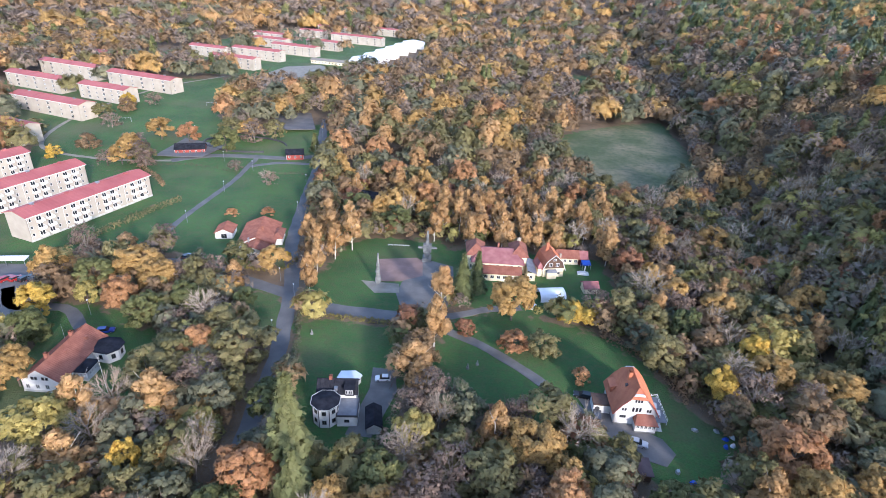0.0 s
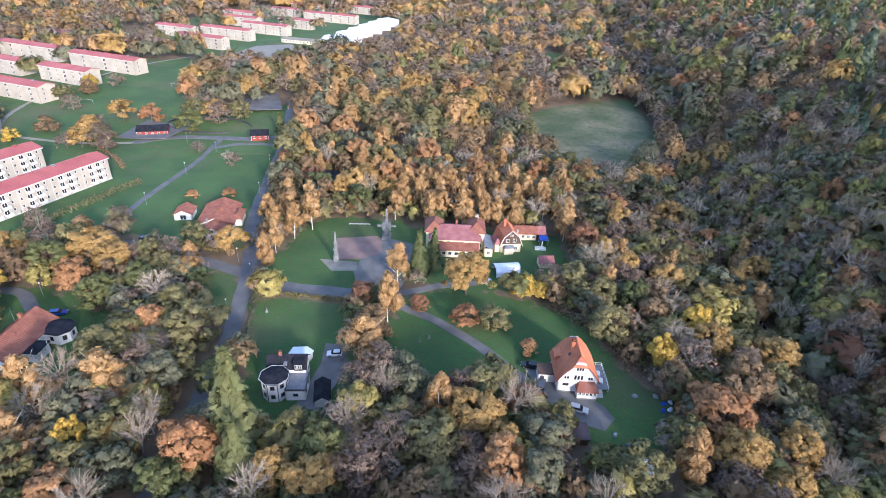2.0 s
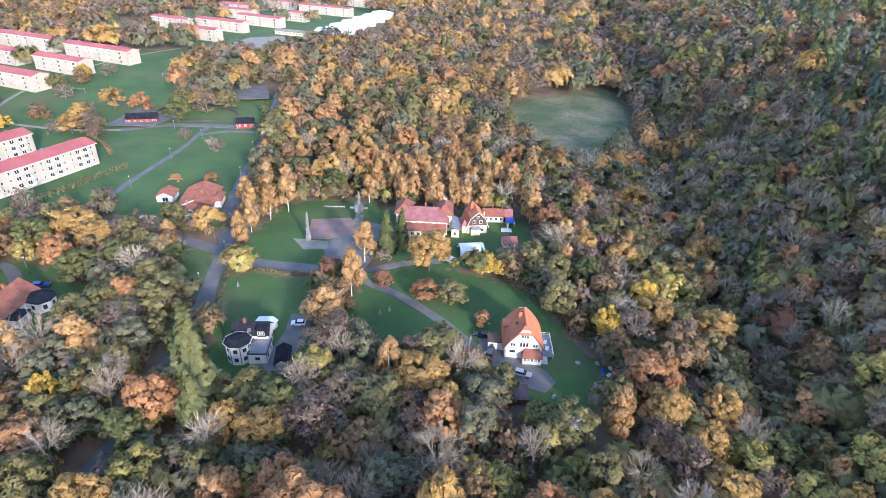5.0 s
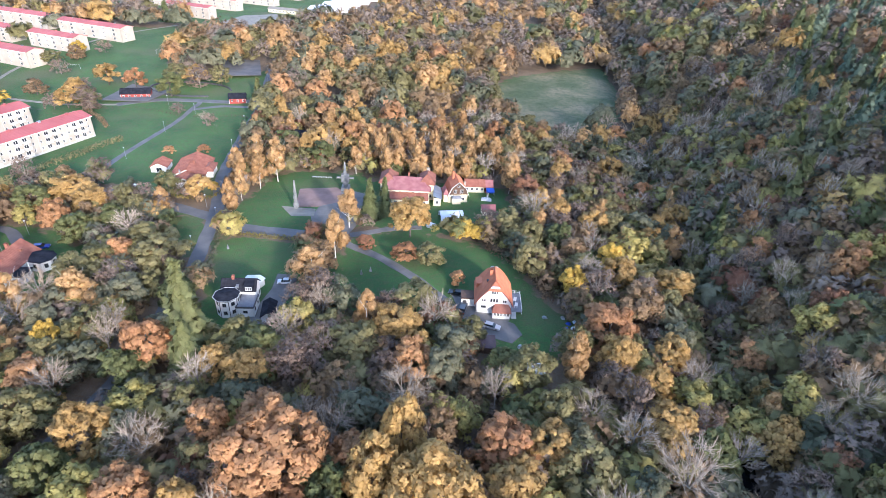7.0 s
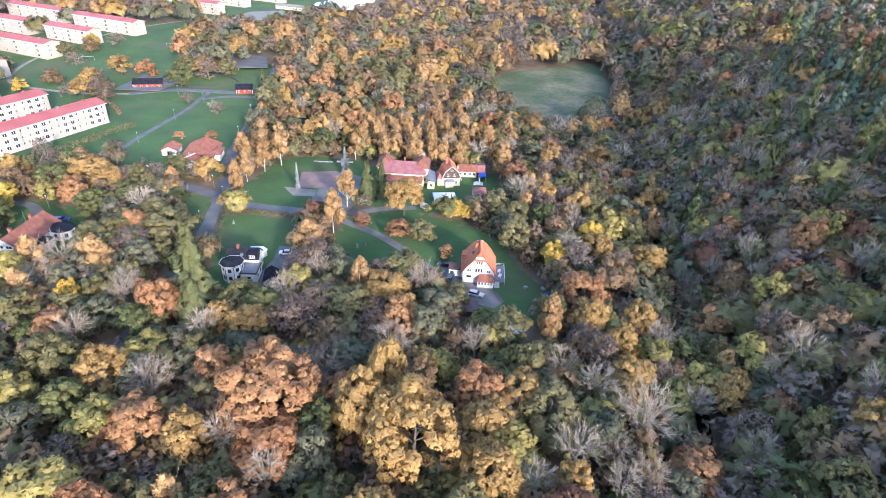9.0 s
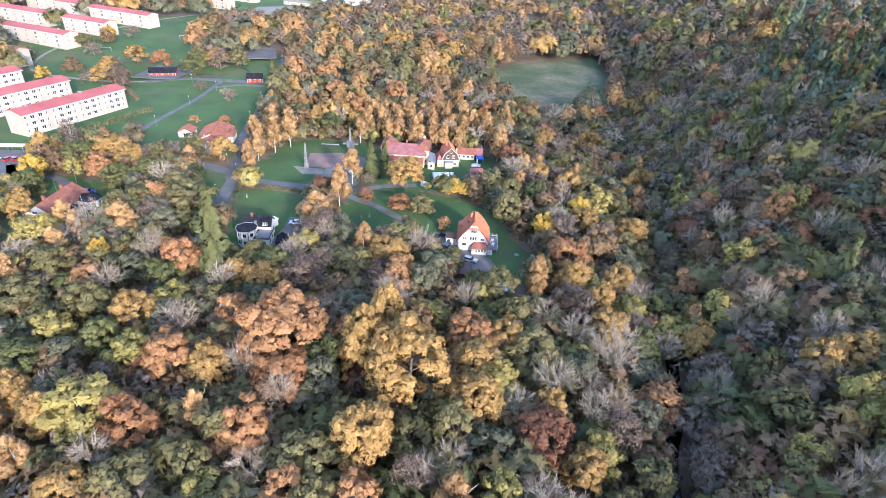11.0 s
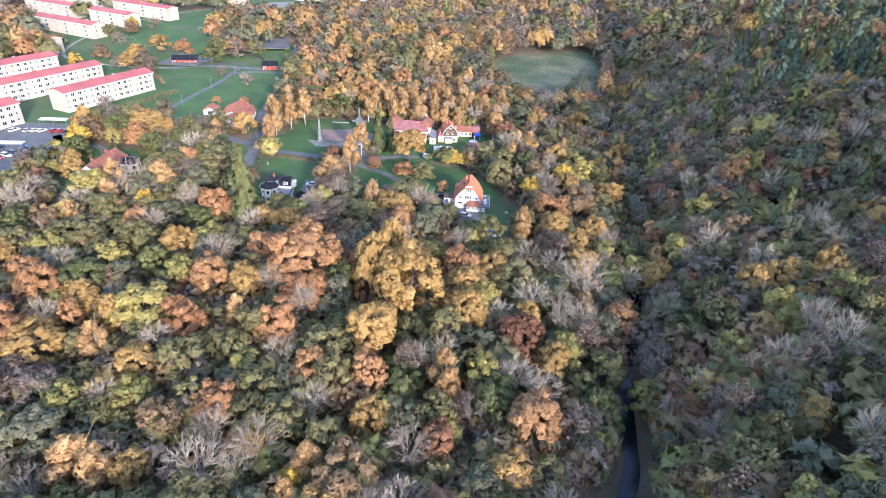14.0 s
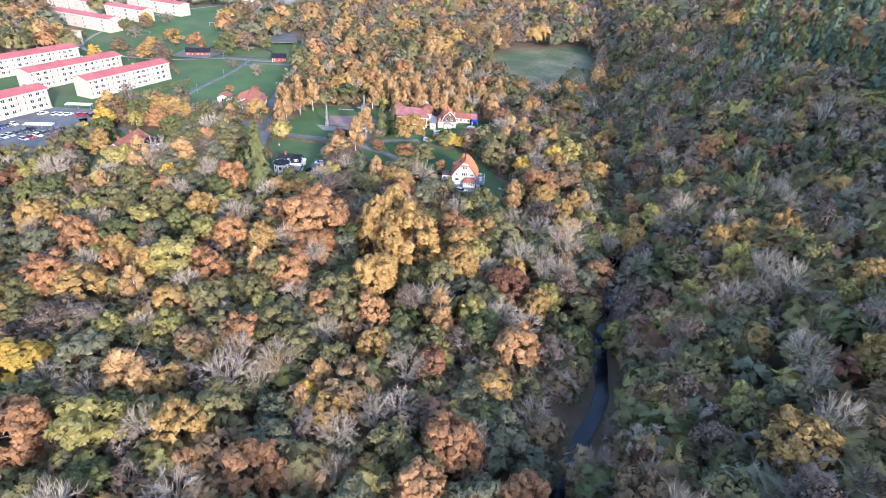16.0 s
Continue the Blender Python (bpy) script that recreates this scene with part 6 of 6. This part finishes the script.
sculpture(-34.2, 155.6, "tall slender grey stone tower sculpture", False)
sculpture(-20.2, 175.6, "grey stone tower sculpture with broad arms", True)
rng_ = random.Random(3)
for k_ in range(4):
    solid("bench", Shape().box(-0.9, -0.2, 0.38, 0.9, 0.2, 0.46).box(-0.8, -0.15, 0, -0.65, 0.15, 0.38).box(0.65, -0.15, 0, 0.8, 0.15, 0.38), WHITE, "low white bench on the grass", "bench", "benches", at=facing(-35.5 + k_ * 2.1, 184.2 + 0.25 * k_, 6, 0.0))


# ---- vehicles ----
def car(kind, x, y, yaw, colour, z=0.12):
    """A parked car: local x is its length. kind: wagon, hatch or van."""
    L, Wd, H = {"wagon": (4.7, 1.82, 1.48), "hatch": (4.0, 1.74, 1.46), "van": (4.9, 1.92, 1.9)}[kind]
    ob = thing("car", facing(x, y, yaw, z), f"parked {colour} {'estate car' if kind == 'wagon' else 'hatchback' if kind == 'hatch' else 'van'} on the hard standing", "car", "parked cars")
    key = (kind, colour)
    if key not in CARS:
        h = L / 2
        hood = H * 0.62
        side = [(-h, 0.28), (h - 0.1, 0.28), (h, 0.5), (h - 0.15, hood * 0.86), (h * 0.42, hood), (-h + 0.1, hood * 1.05), (-h, 0.6)]
        body = Shape()
        i = 0
        for yy, k in ((-Wd / 2, 1), (Wd / 2, 1)):
            body.v += [(px, yy, pz) for px, pz in side]
        n = len(side)
        body.f += [tuple(range(n)), tuple(range(2 * n - 1, n - 1, -1))] + [(k, k + n, (k + 1) % n + n, (k + 1) % n) for k in range(n)]
        back = -h + (0.12 if kind != "hatch" else 0.2)
        lo = [(back, -Wd / 2 + 0.05), (h * 0.42, -Wd / 2 + 0.05), (h * 0.42, Wd / 2 - 0.05), (back, Wd / 2 - 0.05)]
        hi = [(back + 0.35, -Wd / 2 + 0.2), (h * 0.10, -Wd / 2 + 0.2), (h * 0.10, Wd / 2 - 0.2), (back + 0.35, Wd / 2 - 0.2)]
        cabin = Shape().prism(lo, hood * 0.98, H - 0.05, hi)
        roof = Shape().prism([(a * 1.0, b * 1.02) for a, b in hi], H - 0.06, H)
        wheel = Shape().tube((0, -0.1, 0), (0, 0.1, 0), 0.32, 0.32, 12)
        wheel.f.append(tuple(range(11, -1, -1)))
        hub = Shape().tube((0, -0.115, 0), (0, 0.115, 0), 0.19, 0.19, 8)
        hub.f.append(tuple(range(7, -1, -1)))
        lamp = Shape().box(h - 0.16, -0.2, 0.55, h - 0.02, 0.2, 0.72)
        tail = Shape().box(-h - 0.02, -0.12, 0.6, -h + 0.08, 0.12, 0.85)
        me = body.mesh("body", PAINT[colour])
        CARS[key] = (me, cabin.mesh("cabin_glass", GLASS), roof.mesh("roof", PAINT[colour]), wheel.mesh("wheel", RUBBER), hub.mesh("rim", STEEL), lamp.mesh("headlight", TARP), tail.mesh("tail_light", PAINT["red"]), h, Wd)
    body, cabin, roof, wheel, hub, lamp, tail, h, Wd = CARS[key]
    part("body", body, None, ob)
    part("cabin_glass", cabin, None, ob, "dark glazed cabin")
    part("roof", roof, None, ob)
    for sx in (-0.6, 0.62):
        for sy in (-1, 1):
            w = part("wheel", wheel, None, ob, at=Matrix.Translation((sx * h, sy * (Wd / 2 - 0.09), 0.32)))
            part("rim", hub, None, w)
    for sy in (-1, 1):
        part("headlight", lamp, None, ob, at=Matrix.Translation((0, sy * (Wd / 2 - 0.28), 0)))
        part("tail_light", tail, None, ob, at=Matrix.Translation((0, sy * (Wd / 2 - 0.2), 0)))


CARS = {}
car("wagon", 39.6, 95.6, -14, "silver", 0.14)
car("wagon", 28.9, 109.8, 172, "black", 0.14)
car("van", 31.3, 102.4, 80, "grey", 0.14)
car("hatch", -22.4, 107.5, 190, "white")
car("hatch", -13.6, 155.5, 170, "white", 0.16)
car("hatch", -104.0, 159.6, 80, "grey", 0.02)
car("wagon", -100.6, 160.4, 80, "white", 0.02)
car("wagon", -102.6, 114.2, 20, "blue", 0.02)
park_rng = random.Random(8)
for row_, (x_, y_) in enumerate(((-172, 96), (-160, 92), (-149, 98), (-166, 130), (-150, 134))):
    for k_ in range(7 if row_ < 3 else 5):
        if park_rng.random() < 0.75:
            ux, uy = (0.30 * k_ * 3.0, 0.95 * k_ * 3.0) if row_ < 3 else (0.97 * k_ * 2.9, 0.22 * k_ * 2.9)
            car(park_rng.choice(("wagon", "hatch")), x_ + ux, y_ + uy, (-15 if row_ < 3 else 75) + park_rng.uniform(-3, 3), park_rng.choice(("white", "silver", "black", "grey", "red", "blue")), 0.11)
for k_, (x_, y_) in enumerate(((-157, 143), (-153, 112))):
    ob_ = thing("carport", facing(x_, y_, 14, 0.1), "low white-roofed carport in the car park", "carport", "carports")
    part("roof", Shape().slab([(-6, -1.6, 2.3), (6, -1.6, 2.3), (6, 1.6, 2.5), (-6, 1.6, 2.5)], 0.15), TARP, ob_)
    for sx_ in (-5.6, 0, 5.6):
        for sy_ in (-1.3, 1.3):
            part("post", Shape().box(sx_ - 0.06, sy_ - 0.06, 0, sx_ + 0.06, sy_ + 0.06, 2.2), STEEL, ob_)


# ---- lamps, fences, goals ----
def street_lamp(x, y, h=5.0):
    ob = thing("street_lamp", facing(x, y, random.Random(int(x)).uniform(0, 360)), "slim grey park lamp with pale head", "street lamp", "park lamps")
    part("pole", Shape().tube((0, 0, -0.2), (0, 0, h), 0.07, 0.045, 6), STEEL, ob)
    part("lamp_head", Shape().tube((0, 0, h), (0, 0, h + 0.3), 0.16, 0.24, 8), TARP, ob)


for x_, y_ in ((-57, 121), (-66, 150), (-119, 187), (-120.5, 222), (-120, 252), (-140, 262), (-88, 240), (-97, 283), (-80, 206), (-112, 121), (-58, 141), (-103, 314), (-176, 300), (-190, 262)):
    street_lamp(x_, y_)
for x_, y_, yaw_ in ((-196, 360, 20), (-228, 312, 20), (-190, 470, 15), (-160, 585, 15)):
    ob_ = thing("football_goal", facing(x_, y_, yaw_), "white football goal on the pitch", "goal", "football goals")
    part("frame", Shape().tube((-3.6, 0, 0), (-3.6, 0, 2.4), 0.07, 0.07, 6).tube((3.6, 0, 0), (3.6, 0, 2.4), 0.07, 0.07, 6).tube((-3.6, 0, 2.4), (3.6, 0, 2.4), 0.07, 0.07, 6), WHITE, ob_)


def fence(line, label, step=2.4, h=1.1, mat=BROWNWOOD):
    ob = thing("fence", Matrix.Identity(4), label, "fence")
    pts = [p for p in smooth_line(line, step)]
    for a, b in zip(pts, pts[1:]):
        za, zb = land1(a.x, a.y), land1(b.x, b.y)
        part("post", Shape().box(a.x - 0.05, a.y - 0.05, za - 0.1, a.x + 0.05, a.y + 0.05, za + h), mat, ob)
        for z in (0.45, 0.9):
            part("rail", Shape().tube((a.x, a.y, za + z * h), (b.x, b.y, zb + z * h), 0.035, 0.035, 4), mat, ob)


fence([(-126, 246), (-150, 252), (-172, 246)], "low rail fence beside the park path")
fence([(-118, 246), (-98, 252), (-90, 250)], "low rail fence round the paddock")
fence([(-22, 130), (-17, 118), (-20, 104)], "dark garden fence by the lane", 2.0, 1.2)


def leaf_bank(name, line, width, h, kind, label, category, density=9, size=0.5):
    """A hedge or thicket: clumps heaped along a line, one mesh."""
    rng = np.random.default_rng(int(abs(line[0][0]) * 10))
    cs, ns = [], []
    for p in smooth_line(line, 1.0):
        z = land1(p.x, p.y)
        for _ in range(density):
            a, u = rng.uniform(0, 2 * math.pi), rng.uniform(0.05, 1)
            q = width / 2 * math.sqrt(1 - 0.6 * u) * rng.uniform(0.7, 1.1)
            cs.append((p.x + q * math.cos(a), p.y + q * math.sin(a), z + h * u * rng.uniform(0.8, 1.1)))
            ns.append((math.cos(a), math.sin(a), 0.6 + u))
    me = spray_mesh(name, *leaf_sprays(rng, np.array(cs), np.array(ns), size), [LEAF[kind]])
    return tagged(new(name, me), label, category)


leaf_bank("hedge", [(-53, 132.5), (-42, 132.6), (-30, 132.6), (-24, 132.4)], 1.8, 1.6, "hedge", "clipped hedge turning yellow along the lane", "hedge", 22)
leaf_bank("hedge", [(-53, 131), (-49, 118), (-46, 104)], 2.2, 2.4, "grey", "loose grey-green garden hedge beside the road", "hedge", 22)
leaf_bank("hedge", [(-90, 158), (-76, 156), (-68, 158), (-66, 166)], 1.6, 1.4, "hedge", "low hedge round the villa garden", "hedge", 16)
leaf_bank("hedge", [(-147, 160), (-140, 186), (-134, 208)], 2.6, 2.6, "olive", "olive shrubs in front of the apartment block", "hedge", 20, 0.6)
leaf_bank("hedge", [(-176, 244), (-160, 232), (-150, 222)], 2.6, 2.6, "brown", "brown shrubs along the park edge", "hedge", 16, 0.6)
leaf_bank("hedge", [(60, 128), (58, 116), (66, 104), (66, 92)], 3.0, 3.4, "olive", "wild olive shrubs along the lawn's edge", "hedge", 22, 0.6)
leaf_bank("hedge", [(38, 138), (50, 126), (56, 112)], 3.0, 3.0, "brown", "wild brown shrubs along the lawn's edge", "hedge", 20, 0.6)

# round lawn with its dark hedge, built as a low wall, and paddock lines
ring_ = [(-141 + 24 * math.cos(a), 290 + 13 * math.sin(a)) for a in np.linspace(0.2, 5.4, 14)]
s_ = Shape()
pts_ = smooth_line(ring_, 3.0)
for a_, b_ in zip(pts_, pts_[1:]):
    q_ = [(p.x, p.y, land1(p.x, p.y) - 0.2) for p in (a_, b_)]
    n_ = Vector((-(b_ - a_).y, (b_ - a_).x, 0)).normalized() * 0.35
    s_.slab([(q_[0][0] + n_.x, q_[0][1] + n_.y, q_[0][2] + 1.1), (q_[0][0] - n_.x, q_[0][1] - n_.y, q_[0][2] + 1.1), (q_[1][0] - n_.x, q_[1][1] - n_.y, q_[1][2] + 1.1), (q_[1][0] + n_.x, q_[1][1] + n_.y, q_[1][2] + 1.1)], 1.1)
solid("garden_wall", s_, TRIM, "low dark ring built for the hedge round an oval lawn", "wall")
ribbon("path", [(-166, 256), (-150, 268), (-128, 272), (-110, 274), (-97, 280)], 5.0, ASPHALT, "wide grey path in front of the red barns", "path", 0.17)

# play things and clutter on the lawn
for k_, (x_, y_, c_) in enumerate(((61.2, 100.6, BLUE), (62.2, 98.8, TARP), (60.4, 98.2, BLUE), (59.8, 103.0, STEEL), (54.6, 102.5, STEEL), (49.5, 86.5, BLUE), (47.0, 89.0, STEEL), (63.0, 101.6, TARP))):
    pts_ = [(0.9 * math.cos(a) * (1 + 0.2 * math.sin(3 * a + k_)), 0.6 * math.sin(a)) for a in np.linspace(0, 5.7, 9)]
    solid("garden_cover", Shape().prism(pts_, -0.05, 0.5, [(a * 0.6, b * 0.6) for a, b in pts_]), c_, "crumpled garden cover lying on the grass", "cover", "garden clutter", at=facing(x_, y_, 40 * k_))
for x_, y_ in ((-46.5, 123.5), (1.5, 118.0), (-1.0, 116)):
    solid("garden_statue", Shape().tube((0, 0, -0.1), (0, 0, 0.6), 0.45, 0.4, 8).tube((0, 0, 0.6), (0, 0, 1.6), 0.28, 0.12, 8), STONE, "small pale stone ornament on the lawn", "ornament", at=facing(x_, y_, 0))
ob_ = thing("play_hut", facing(-19.5, 124.5, 12, 0.0), "narrow dark play hut with a grey roof", "hut")
part("wall", Shape().box(-1.3, -2.6, -0.1, 1.3, 2.6, 1.9), BROWNWOOD, ob_)
part("roof", Shape().slab([(-1.6, -2.9, 1.9), (1.6, -2.9, 2.3), (1.6, 2.9, 2.3), (-1.6, 2.9, 1.9)], 0.12), FELT, ob_)
